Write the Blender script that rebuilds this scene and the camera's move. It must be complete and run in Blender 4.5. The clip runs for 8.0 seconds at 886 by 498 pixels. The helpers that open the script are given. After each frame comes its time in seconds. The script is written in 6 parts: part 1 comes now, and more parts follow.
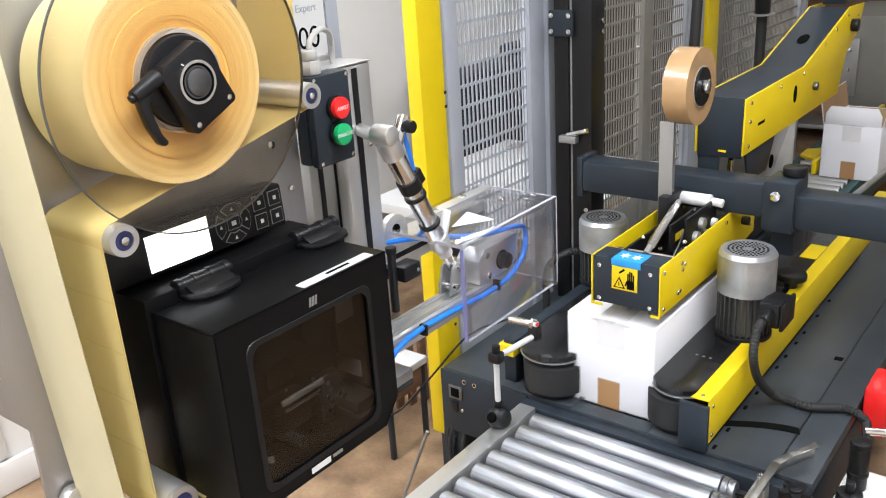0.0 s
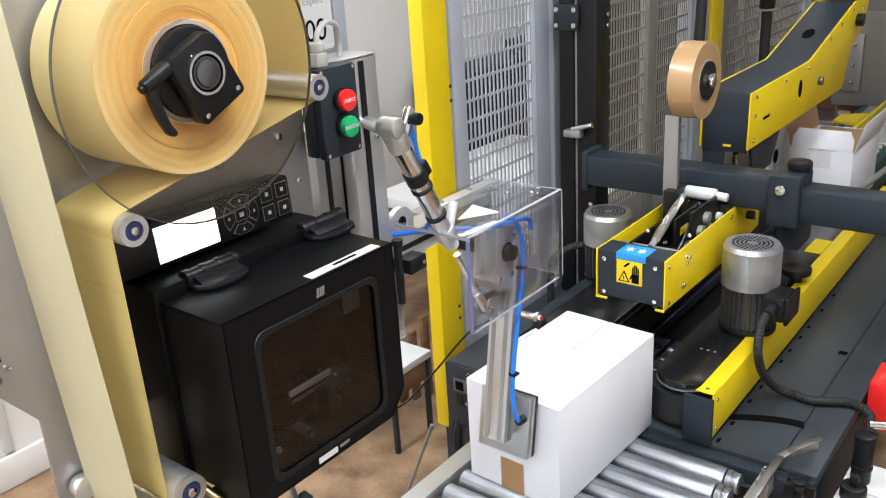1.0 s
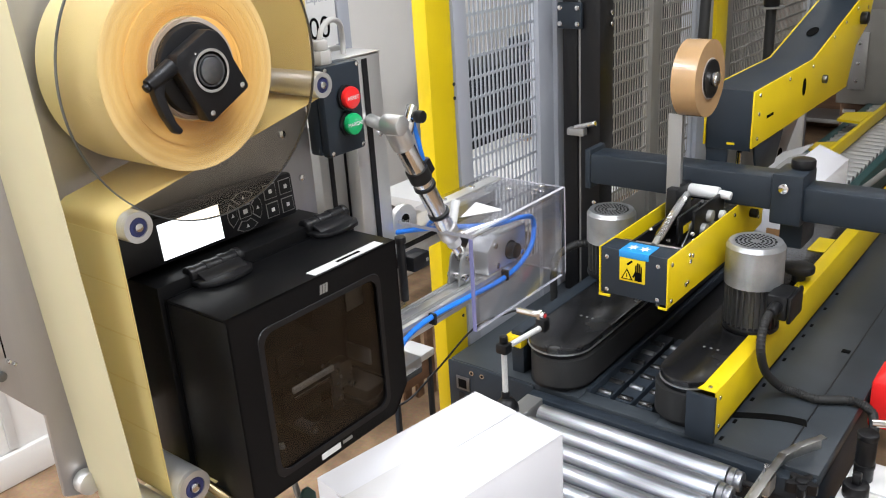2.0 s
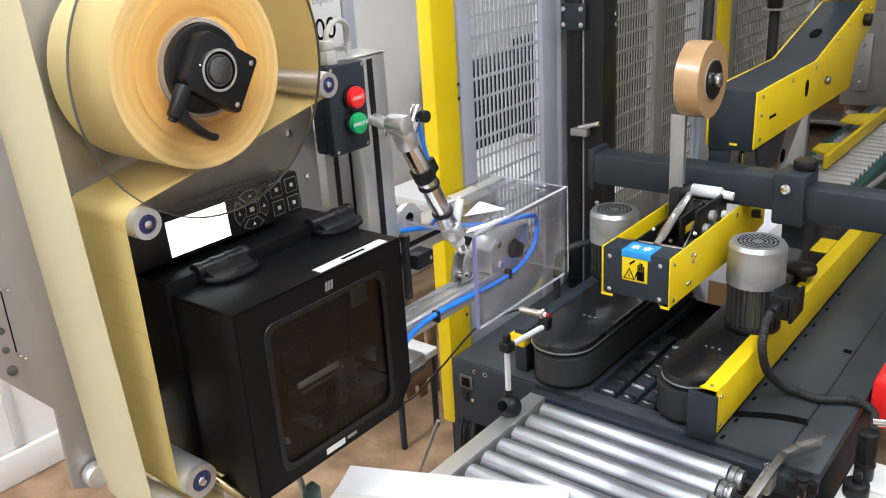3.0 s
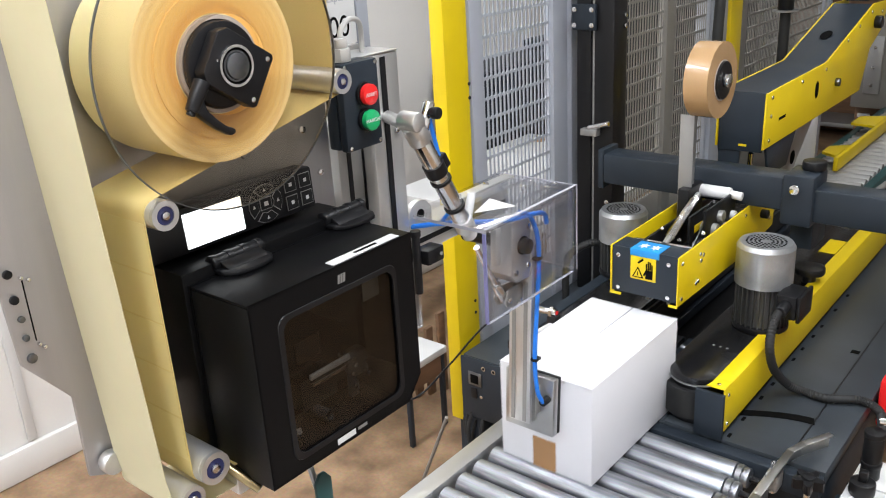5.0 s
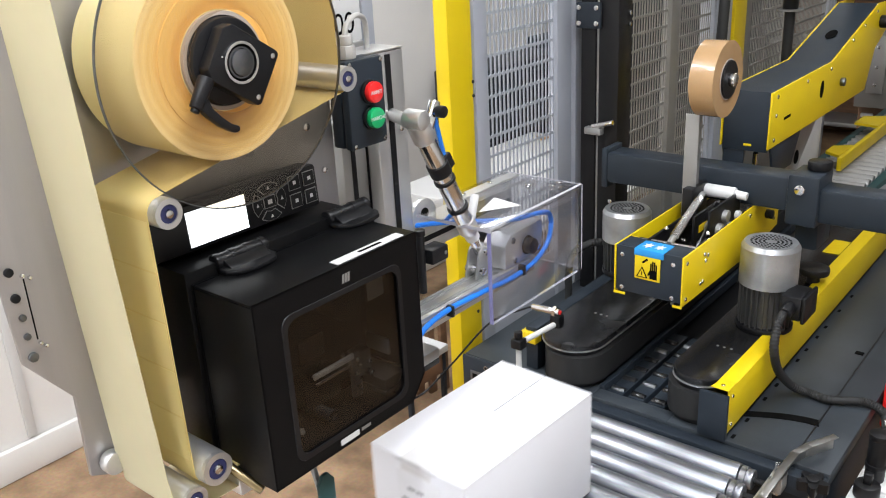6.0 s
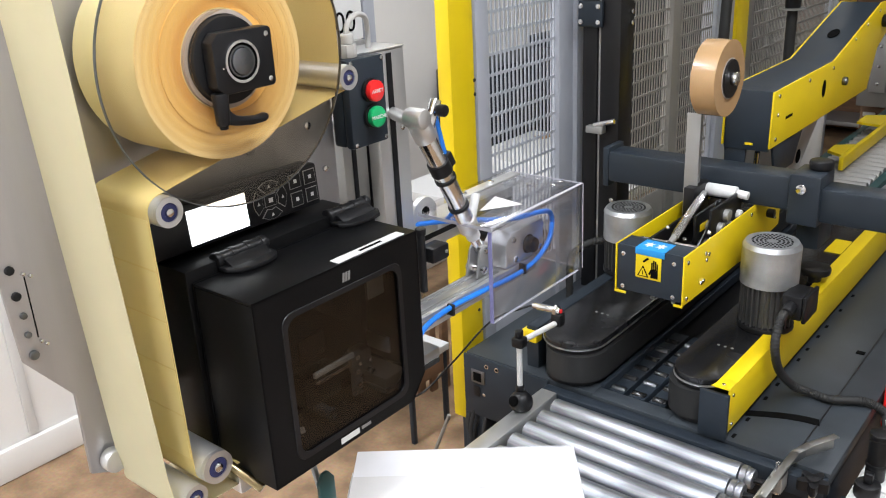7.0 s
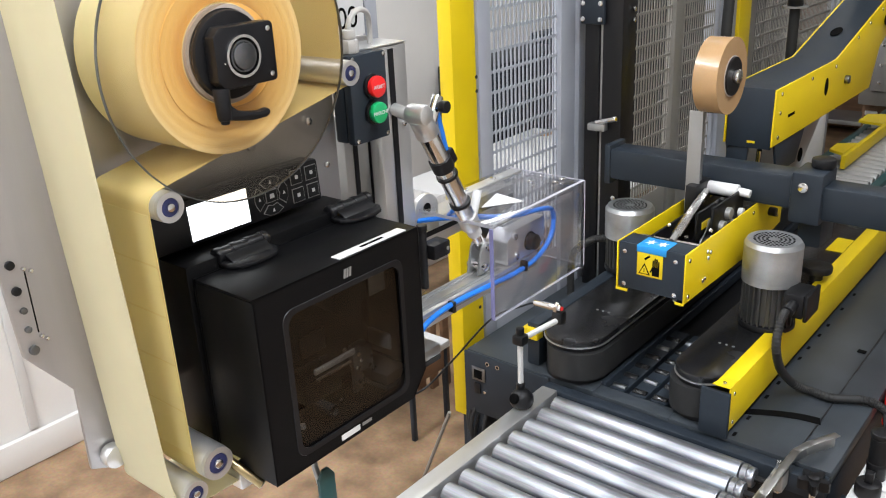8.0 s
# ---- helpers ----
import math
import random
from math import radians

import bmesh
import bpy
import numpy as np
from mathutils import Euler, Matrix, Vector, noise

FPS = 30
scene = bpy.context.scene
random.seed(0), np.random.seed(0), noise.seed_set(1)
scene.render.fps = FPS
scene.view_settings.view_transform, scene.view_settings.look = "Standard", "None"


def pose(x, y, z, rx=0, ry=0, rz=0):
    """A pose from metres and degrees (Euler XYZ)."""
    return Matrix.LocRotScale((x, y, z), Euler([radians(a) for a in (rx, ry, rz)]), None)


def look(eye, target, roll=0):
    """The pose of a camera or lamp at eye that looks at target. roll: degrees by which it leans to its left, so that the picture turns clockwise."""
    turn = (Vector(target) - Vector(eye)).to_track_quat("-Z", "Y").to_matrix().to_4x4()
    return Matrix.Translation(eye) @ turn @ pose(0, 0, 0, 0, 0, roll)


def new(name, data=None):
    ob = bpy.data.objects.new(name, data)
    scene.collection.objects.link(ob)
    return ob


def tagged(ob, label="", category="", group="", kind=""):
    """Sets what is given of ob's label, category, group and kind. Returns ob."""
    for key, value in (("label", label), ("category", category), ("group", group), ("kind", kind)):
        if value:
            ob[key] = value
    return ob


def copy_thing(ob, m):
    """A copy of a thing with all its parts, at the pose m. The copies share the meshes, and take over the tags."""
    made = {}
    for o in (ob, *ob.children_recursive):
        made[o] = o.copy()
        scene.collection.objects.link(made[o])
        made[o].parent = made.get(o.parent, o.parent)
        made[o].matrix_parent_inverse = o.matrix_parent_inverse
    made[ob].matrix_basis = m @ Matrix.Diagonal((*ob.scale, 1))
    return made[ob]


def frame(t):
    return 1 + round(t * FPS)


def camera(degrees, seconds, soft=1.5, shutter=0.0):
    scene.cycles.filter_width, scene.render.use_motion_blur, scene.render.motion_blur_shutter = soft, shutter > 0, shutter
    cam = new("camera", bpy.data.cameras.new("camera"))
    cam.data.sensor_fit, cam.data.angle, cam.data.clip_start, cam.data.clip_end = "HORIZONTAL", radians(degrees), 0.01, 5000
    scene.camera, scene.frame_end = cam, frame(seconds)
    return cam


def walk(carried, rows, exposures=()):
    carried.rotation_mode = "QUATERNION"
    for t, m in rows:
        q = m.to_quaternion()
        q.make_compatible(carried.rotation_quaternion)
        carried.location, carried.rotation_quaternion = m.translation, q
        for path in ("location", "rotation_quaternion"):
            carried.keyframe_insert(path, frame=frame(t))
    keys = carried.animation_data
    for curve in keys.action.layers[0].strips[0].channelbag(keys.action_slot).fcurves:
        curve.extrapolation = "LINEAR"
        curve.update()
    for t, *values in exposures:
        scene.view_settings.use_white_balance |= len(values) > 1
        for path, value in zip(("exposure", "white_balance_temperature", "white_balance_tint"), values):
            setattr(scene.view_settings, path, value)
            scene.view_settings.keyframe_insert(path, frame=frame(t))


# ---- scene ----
cam = camera(53.8, 8.0, soft=1.1, shutter=0.5)
PATH = [
    (0, (0.728, -1.316, 1.645), (-0.441, 0.144, 0.935), -3.7),
    (0.5, (0.728, -1.32, 1.643), (-0.442, 0.138, 0.931), -3.7),
    (1, (0.728, -1.323, 1.642), (-0.445, 0.13, 0.924), -3.7),
    (1.5, (0.729, -1.324, 1.642), (-0.447, 0.124, 0.921), -3.7),
    (3, (0.739, -1.335, 1.644), (-0.446, 0.105, 0.925), -3.6),
    (3.5, (0.746, -1.346, 1.646), (-0.445, 0.092, 0.93), -3.5),
    (4, (0.751, -1.351, 1.648), (-0.444, 0.084, 0.933), -3.5),
    (4.5, (0.752, -1.351, 1.645), (-0.449, 0.08, 0.931), -3.5),
    (6, (0.738, -1.346, 1.642), (-0.464, 0.081, 0.921), -3.1),
    (6.5, (0.738, -1.346, 1.643), (-0.464, 0.08, 0.919), -3.0),
    (7, (0.739, -1.345, 1.643), (-0.465, 0.078, 0.918), -3.0),
    (7.5, (0.739, -1.345, 1.642), (-0.466, 0.077, 0.915), -2.9),
    (8, (0.737, -1.344, 1.641), (-0.467, 0.076, 0.911), -2.8),
]
walk(cam, [(t, look(eye, target, roll)) for t, eye, target, roll in PATH],
     exposures=[(0.0, 0.22), (0.5, 0.11), (1.0, 0.0), (8.0, -0.01)])

# ---- world and light ----
world = bpy.data.worlds.new("world")
scene.world = world
world.use_nodes = True
world.node_tree.nodes["Background"].inputs[0].default_value = (0.9, 0.95, 1.0, 1)
world.node_tree.nodes["Background"].inputs[1].default_value = 0.05


def area(x, y, z, sx, sy, power, col=(0.93, 0.985, 1.075)):
    d = bpy.data.lights.new("ceiling_lamp", "AREA")
    d.shape, d.size, d.size_y, d.energy, d.color = "RECTANGLE", sx, sy, power, col
    o = new("ceiling_lamp", d)
    o.location = (x, y, z)
    return o


# rows of ceiling lights: place and power
# the unseen row at y -2.6 is added to brighten the label web's front
LAMPS = {(-1.0, -2.6): 36, (0.9, -2.6): 42, (-1.0, -0.8): 34, (0.9, -0.8): 42, (-1.0, 1.0): 19, (0.9, 1.0): 13, (-0.3, 3.0): 2}
for (lx, ly), power in LAMPS.items():
    area(lx, ly, 2.93, 0.22, 1.5, power)


# ---- materials ----
def mat(name, col, rough=0.5, metal=0.0, var=0.12, scale=6.0, fine=180.0, bump=0.05, spec=0.5, trans=0.0, ior=1.45,
        stretch=(1, 1, 1), dirt=None, coat=0.0, rvar=0.1):
    m = bpy.data.materials.new(name)
    m.use_nodes = True
    nt = m.node_tree
    b = nt.nodes["Principled BSDF"]
    b.inputs["Metallic"].default_value = metal
    b.inputs["Specular IOR Level"].default_value = spec
    b.inputs["Transmission Weight"].default_value = trans
    b.inputs["IOR"].default_value = ior
    b.inputs["Coat Weight"].default_value = coat
    tc = nt.nodes.new("ShaderNodeTexCoord")
    mp = nt.nodes.new("ShaderNodeMapping")
    mp.inputs["Scale"].default_value = stretch
    nt.links.new(tc.outputs["Object"], mp.inputs["Vector"])
    big = nt.nodes.new("ShaderNodeTexNoise")
    big.inputs["Scale"].default_value = scale
    big.inputs["Detail"].default_value = 5
    small = nt.nodes.new("ShaderNodeTexNoise")
    small.inputs["Scale"].default_value = fine
    small.inputs["Detail"].default_value = 3
    for n in (big, small):
        nt.links.new(mp.outputs[0], n.inputs["Vector"])
    ramp = nt.nodes.new("ShaderNodeValToRGB")
    c0 = tuple(c * (1 - var) for c in col)
    c1 = tuple(min(1, c * (1 + var)) for c in col)
    ramp.color_ramp.elements[0].position, ramp.color_ramp.elements[1].position = 0.3, 0.7
    ramp.color_ramp.elements[0].color, ramp.color_ramp.elements[1].color = (*(dirt or c0), 1), (*c1, 1)
    nt.links.new(big.outputs["Fac"], ramp.inputs["Fac"])
    mix = nt.nodes.new("ShaderNodeMix")
    mix.data_type, mix.blend_type = "RGBA", "MULTIPLY"
    mix.inputs["Factor"].default_value = var
    nt.links.new(ramp.outputs["Color"], mix.inputs["A"])
    nt.links.new(small.outputs["Color"], mix.inputs["B"])
    nt.links.new(mix.outputs["Result"], b.inputs["Base Color"])
    r = nt.nodes.new("ShaderNodeMapRange")
    r.inputs["To Min"].default_value, r.inputs["To Max"].default_value = max(0.02, rough - rvar), min(1, rough + rvar)
    nt.links.new(big.outputs["Fac"], r.inputs["Value"])
    nt.links.new(r.outputs["Result"], b.inputs["Roughness"])
    if bump:
        bp = nt.nodes.new("ShaderNodeBump")
        bp.inputs["Strength"].default_value, bp.inputs["Distance"].default_value = bump, 0.002
        nt.links.new(small.outputs["Fac"], bp.inputs["Height"])
        nt.links.new(bp.outputs[0], b.inputs["Normal"])
    return m


def let_light_through(m, share):
    """Thin paper: part of the light passes through."""
    nt = m.node_tree
    b = nt.nodes["Principled BSDF"]
    src = b.inputs["Base Color"].links[0].from_socket
    tl, mx = nt.nodes.new("ShaderNodeBsdfTranslucent"), nt.nodes.new("ShaderNodeMixShader")
    mx.inputs[0].default_value = share
    nt.links.new(src, tl.inputs["Color"])
    nt.links.new(b.outputs[0], mx.inputs[1])
    nt.links.new(tl.outputs[0], mx.inputs[2])
    nt.links.new(mx.outputs[0], nt.nodes["Material Output"].inputs["Surface"])


def glow(name, col, strength):
    m = bpy.data.materials.new(name)
    m.use_nodes = True
    b = m.node_tree.nodes["Principled BSDF"]
    b.inputs["Base Color"].default_value = (*col, 1)
    b.inputs["Emission Color"].default_value = (*col, 1)
    b.inputs["Emission Strength"].default_value = strength
    return m


M_DARK = mat("dark_grey_powder_coat", (0.021, 0.028, 0.037), 0.42, var=0.12, fine=900, bump=0.08, spec=0.30)
M_TABLE = mat("worn_dark_sheet", (0.042, 0.050, 0.058), 0.36, var=0.35, scale=5, fine=500, bump=0.05, rvar=0.16, spec=0.36)
M_YELLOW = mat("yellow_paint", (0.72, 0.53, 0.006), 0.38, var=0.06, scale=5, fine=700, bump=0.04)
M_STEEL = mat("brushed_stainless", (0.50, 0.50, 0.49), 0.34, metal=1, var=0.08, scale=3, fine=220, bump=0.03, stretch=(1, 8, 0.4))
M_PLATE = mat("dull_stainless_plate", (0.44, 0.43, 0.42), 0.42, metal=0.8, var=0.08, scale=3, fine=220, bump=0.03, stretch=(1, 8, 0.4))
M_GREYST = mat("grey_sheet", (0.34, 0.34, 0.33), 0.45, metal=0.6, var=0.08, scale=4, fine=300, bump=0.03)
M_ALU = mat("anodised_aluminium", (0.66, 0.66, 0.65), 0.36, metal=0.85, var=0.05, scale=8, fine=300, bump=0.02)
M_CHROME = mat("chromed_steel", (0.75, 0.75, 0.75), 0.16, metal=1, var=0.05, bump=0.0)
# lengthwise streaks: scuffs, and reflections painted into the colour
M_ROLLER = mat("zinc_roller", (0.50, 0.52, 0.56), 0.40, metal=0.95, var=0.42, scale=26, fine=300, bump=0.16, stretch=(0.10, 2.5, 2.5), rvar=0.16)
M_FIN = mat("grey_motor_paint", (0.085, 0.084, 0.082), 0.40, metal=0.4, var=0.3, bump=0.05)
M_COWL = mat("silver_cowl_paint", (0.43, 0.445, 0.455), 0.36, metal=0.7, var=0.22, scale=22, fine=400, bump=0.04)
M_DULL = mat("dull_steel", (0.20, 0.21, 0.22), 0.38, metal=1, var=0.2, scale=40)
M_BLACK = mat("black_plastic", (0.008, 0.008, 0.009), 0.38, var=0.15, fine=800, bump=0.08, spec=0.34)
M_PRINTER = mat("black_textured_metal", (0.0042, 0.0042, 0.0046), 0.40, var=0.2, scale=5, fine=1400, bump=0.10, spec=0.16)
M_COVER = mat("worn_gloss_black_cover", (0.013, 0.013, 0.014), 0.24, var=0.4, scale=9, fine=300, bump=0.02, rvar=0.14, spec=0.55)
M_RUBBER = mat("black_rubber", (0.018, 0.018, 0.018), 0.65, var=0.15, bump=0.05)
M_LABEL = mat("yellow_label_web", (0.92, 0.80, 0.43), 0.38, var=0.05, scale=3, fine=60, bump=0.02)
M_LABEL2 = mat("label_face", (0.88, 0.77, 0.39), 0.42, var=0.04, scale=4, fine=50, bump=0.02)
M_LINER = mat("pale_liner_paper", (0.76, 0.71, 0.51), 0.55, var=0.04, scale=3, fine=60, bump=0.02)
M_WEB = mat("yellow_backing_web", (0.84, 0.71, 0.33), 0.45, var=0.05, scale=3, fine=60, bump=0.02)
for paper in (M_WEB, M_LABEL2, M_LINER):
    let_light_through(paper, 0.48)
M_ROLLSIDE = mat("label_roll_side", (0.90, 0.66, 0.25), 0.5, var=0.06, scale=8, fine=120, bump=0.05)
def ringed(m, dark, size):
    """Fine winding rings round the x axis."""
    nt = m.node_tree
    b = nt.nodes["Principled BSDF"]
    src = b.inputs["Base Color"].links[0].from_socket
    tc, wv, mx, rp = (nt.nodes.new(k) for k in ("ShaderNodeTexCoord", "ShaderNodeTexWave", "ShaderNodeMix", "ShaderNodeValToRGB"))
    wv.wave_type, wv.rings_direction = "RINGS", "X"
    wv.inputs["Scale"].default_value, wv.inputs["Distortion"].default_value, wv.inputs["Detail"].default_value = size, 4.0, 4.0
    wv.inputs["Detail Scale"].default_value = 0.35
    rp.color_ramp.elements[0].color, rp.color_ramp.elements[1].color = (0, 0, 0, 1), (0.34, 0.34, 0.34, 1)
    mx.data_type = "RGBA"
    # older, more amber windings towards the core
    flat, dist, age, worn = (nt.nodes.new(k) for k in ("ShaderNodeVectorMath", "ShaderNodeVectorMath", "ShaderNodeValToRGB", "ShaderNodeMix"))
    flat.operation, dist.operation = "MULTIPLY", "LENGTH"
    flat.inputs[1].default_value = (0, 10, 10)
    nt.links.new(tc.outputs["Object"], flat.inputs[0])
    nt.links.new(flat.outputs[0], dist.inputs[0])
    nt.links.new(dist.outputs["Value"], age.inputs["Fac"])
    e = age.color_ramp.elements
    e[0].position, e[0].color = 0.46, (0.80, 0.42, 0.10, 1)
    e[1].position, e[1].color = 0.94, (0.98, 0.80, 0.42, 1)
    for q, c in ((0.53, (0.74, 0.38, 0.09, 1)), (0.60, (0.90, 0.56, 0.17, 1)), (0.72, (0.92, 0.61, 0.21, 1)), (0.80, (0.95, 0.69, 0.27, 1))):
        e.new(q).color = c
    worn.data_type = "RGBA"
    worn.inputs["Factor"].default_value = 0.92
    nt.links.new(src, worn.inputs["A"])
    nt.links.new(age.outputs["Color"], worn.inputs["B"])
    src = worn.outputs["Result"]
    mx.inputs["B"].default_value = (*dark, 1)
    nt.links.new(tc.outputs["Object"], wv.inputs["Vector"])
    nt.links.new(wv.outputs["Fac"], rp.inputs["Fac"])
    nt.links.new(rp.outputs["Color"], mx.inputs["Factor"])
    nt.links.new(src, mx.inputs["A"])
    nt.links.new(mx.outputs["Result"], b.inputs["Base Color"])


ringed(M_ROLLSIDE, (0.74, 0.44, 0.12), 38)
M_CORE = mat("cardboard_core", (0.42, 0.36, 0.31), 0.75, var=0.08)
M_CARTON = mat("white_carton", (0.74, 0.74, 0.77), 0.62, var=0.03, scale=5, fine=350, bump=0.04)
M_KRAFT = mat("brown_tape", (0.36, 0.20, 0.09), 0.35, var=0.08)
M_KRAFTIN = mat("kraft_board", (0.42, 0.27, 0.15), 0.75, var=0.1)
M_TAPE = mat("amber_tape_roll", (0.42, 0.26, 0.125), 0.20, var=0.16, scale=9, fine=400, bump=0.01, stretch=(1, 1, 1), coat=0.35)
M_WHITE = mat("white_plastic", (0.64, 0.64, 0.63), 0.4, var=0.04)
M_WALL = mat("white_wall_paint", (0.70, 0.68, 0.65), 0.7, var=0.05, scale=2, fine=120, bump=0.05)
M_FLOOR = mat("stained_concrete", (0.33, 0.215, 0.125), 0.55, var=0.45, scale=9, fine=90, bump=0.10, dirt=(0.20, 0.12, 0.065), rvar=0.2)
M_CEIL = mat("ceiling_panel", (0.75, 0.75, 0.74), 0.8, var=0.03)
M_BLUE = mat("blue_air_hose", (0.02, 0.20, 0.75), 0.3, var=0.05, bump=0)
M_BLUETAG = mat("blue_sticker", (0.02, 0.26, 0.62), 0.4, var=0.05, bump=0)
M_RED = mat("red_button", (0.75, 0.02, 0.02), 0.3, var=0.04, bump=0)
M_GREEN = mat("green_button", (0.01, 0.36, 0.12), 0.3, var=0.04, bump=0)
M_NAVY = mat("navy_bearing_seal", (0.025, 0.03, 0.10), 0.35, var=0.05, bump=0)


def clear(name, tint, rough=0.04, gloss=0.04):
    m = bpy.data.materials.new(name)
    m.use_nodes = True
    nt = m.node_tree
    nt.nodes.remove(nt.nodes["Principled BSDF"])
    tr, gl, mx, fr, pw, ml = (nt.nodes.new(k) for k in ("ShaderNodeBsdfTransparent", "ShaderNodeBsdfGlossy", "ShaderNodeMixShader", "ShaderNodeLayerWeight", "ShaderNodeMath", "ShaderNodeMath"))
    tr.inputs[0].default_value = (*tint, 1)
    gl.inputs["Roughness"].default_value = rough
    pw.operation, ml.operation = "POWER", "MULTIPLY_ADD"
    pw.inputs[1].default_value = 3.5
    ml.inputs[1].default_value, ml.inputs[2].default_value = 0.55, gloss
    nt.links.new(fr.outputs["Facing"], pw.inputs[0])
    nt.links.new(pw.outputs[0], ml.inputs[0])
    nt.links.new(ml.outputs[0], mx.inputs[0])
    nt.links.new(tr.outputs[0], mx.inputs[1])
    nt.links.new(gl.outputs[0], mx.inputs[2])
    nt.links.new(mx.outputs[0], nt.nodes["Material Output"].inputs["Surface"])
    return m


M_CLEAR = clear("clear_acrylic", (0.90, 0.905, 0.925), 0.10, 0.10)
M_EDGE = mat("acrylic_edge", (0.22, 0.22, 0.42), 0.2, var=0.05, bump=0)
M_SMOKE = clear("smoked_window", (0.64, 0.63, 0.61), 0.05, 0.04)
M_DISC = clear("clear_disc", (0.87, 0.83, 0.77), 0.05, 0.04)
M_RIM = mat("bright_cut_edge", (0.42, 0.42, 0.46), 0.25, var=0.1, bump=0)
M_BRASS = mat("dull_brass", (0.36, 0.28, 0.15), 0.3, metal=1, var=0.12)
M_CABLE = mat("grey_cable", (0.45, 0.44, 0.42), 0.5, var=0.05)
M_WOOD = mat("brown_board", (0.20, 0.11, 0.06), 0.6, var=0.25, stretch=(1, 1, 6))
M_SCREEN = glow("lit_display", (0.93, 0.97, 1.0), 2.2)
M_LAMP = glow("lamp_diffuser", (1.0, 0.98, 0.95), 6.0)
M_INK = mat("black_ink", (0.004, 0.004, 0.004), 0.9, var=0.02, bump=0, spec=0.05)
M_TEAL = mat("dark_teal_plate", (0.02, 0.07, 0.07), 0.4, var=0.1)
M_GUARD = mat("grey_guard_paint", (0.34, 0.36, 0.40), 0.5, var=0.06, fine=600, bump=0.04)
# guard grey, darker and warmer: dim light on the farther panels is painted in
M_DIM_GREY = mat("dim_grey_sheet", (0.24, 0.23, 0.21), 0.5, metal=0.3, var=0.10, fine=400, bump=0.04)

# ---- building helpers ----
ORIGIN = {}


def thing(name, at, label, category, group="", kind=""):
    ob = new(name)
    ob.empty_display_size = 0.05
    ob.location = at
    ORIGIN[ob] = Vector(at)
    return tagged(ob, label, category, group, kind)


def finish(me, mat_):
    for p in me.polygons:
        p.use_smooth = True
    me.set_sharp_from_angle(angle=radians(32))
    me.materials.append(mat_)


def part(name, bm, mat_, parent=None, label=""):
    if parent is not None:
        bmesh.ops.translate(bm, verts=bm.verts, vec=-ORIGIN[parent])
    me = bpy.data.meshes.new(name)
    bm.normal_update()
    bm.to_mesh(me)
    bm.free()
    finish(me, mat_)
    ob = new(name, me)
    if parent is not None:
        ob.parent = parent
        ORIGIN[ob] = ORIGIN[parent]
    if label:
        ob["label"] = label
    return ob


def solid(name, bm, mat_, label, category, kind=""):
    c = sum((v.co for v in bm.verts), Vector()) / len(bm.verts)
    c.z = min(v.co.z for v in bm.verts)
    bmesh.ops.translate(bm, verts=bm.verts, vec=-c)
    me = bpy.data.meshes.new(name)
    bm.normal_update()
    bm.to_mesh(me)
    bm.free()
    finish(me, mat_)
    ob = new(name, me)
    ob.location = c
    ORIGIN[ob] = c
    return tagged(ob, label, category, kind=kind)


def add(bm, other):
    tmp = bpy.data.meshes.new("tmp")
    other.to_mesh(tmp)
    other.free()
    bm.from_mesh(tmp)
    bpy.data.meshes.remove(tmp)
    return bm


def box(lo, hi, bev=0.0015, bm=None, m=None):
    b = bmesh.new()
    bmesh.ops.create_cube(b, size=1)
    for v in b.verts:
        v.co = Vector([(l + h) / 2 + c * (h - l) for l, h, c in zip(lo, hi, v.co)])
    if bev:
        bev = min(bev, 0.4 * min(h - l for l, h in zip(lo, hi)))
        bmesh.ops.bevel(b, geom=list(b.edges), offset=bev, segments=2, affect="EDGES", profile=0.5)
    if m is not None:
        bmesh.ops.transform(b, matrix=m, verts=b.verts)
    return add(bm, b) if bm is not None else b


def rod(p0, p1, r, bm=None, seg=24, r2=None, bev=0.0):
    b = bmesh.new()
    p0, p1 = Vector(p0), Vector(p1)
    d = p1 - p0
    bmesh.ops.create_cone(b, cap_ends=True, segments=seg, radius1=r, radius2=r if r2 is None else r2, depth=d.length)
    if bev:
        rim = [e for e in b.edges if abs(e.verts[0].co.z - e.verts[1].co.z) < 1e-6]
        bmesh.ops.bevel(b, geom=rim, offset=bev, segments=2, affect="EDGES", profile=0.5)
    bmesh.ops.transform(b, verts=b.verts, matrix=Matrix.Translation((p0 + p1) / 2) @ d.to_track_quat("Z", "Y").to_matrix().to_4x4())
    return add(bm, b) if bm is not None else b


def ring(p0, p1, r_out, r_in, bm=None, seg=40):
    b = bmesh.new()
    p0, p1 = Vector(p0), Vector(p1)
    d = p1 - p0
    h = d.length / 2
    rows = []
    for r, z in ((r_out, -h), (r_out, h), (r_in, h), (r_in, -h)):
        rows.append([b.verts.new((r * math.cos(2 * math.pi * k / seg), r * math.sin(2 * math.pi * k / seg), z)) for k in range(seg)])
    for a in range(4):
        u, v = rows[a], rows[(a + 1) % 4]
        for k in range(seg):
            b.faces.new((u[k], u[(k + 1) % seg], v[(k + 1) % seg], v[k]))
    bmesh.ops.transform(b, verts=b.verts, matrix=Matrix.Translation((p0 + p1) / 2) @ d.to_track_quat("Z", "Y").to_matrix().to_4x4())
    return add(bm, b) if bm is not None else b


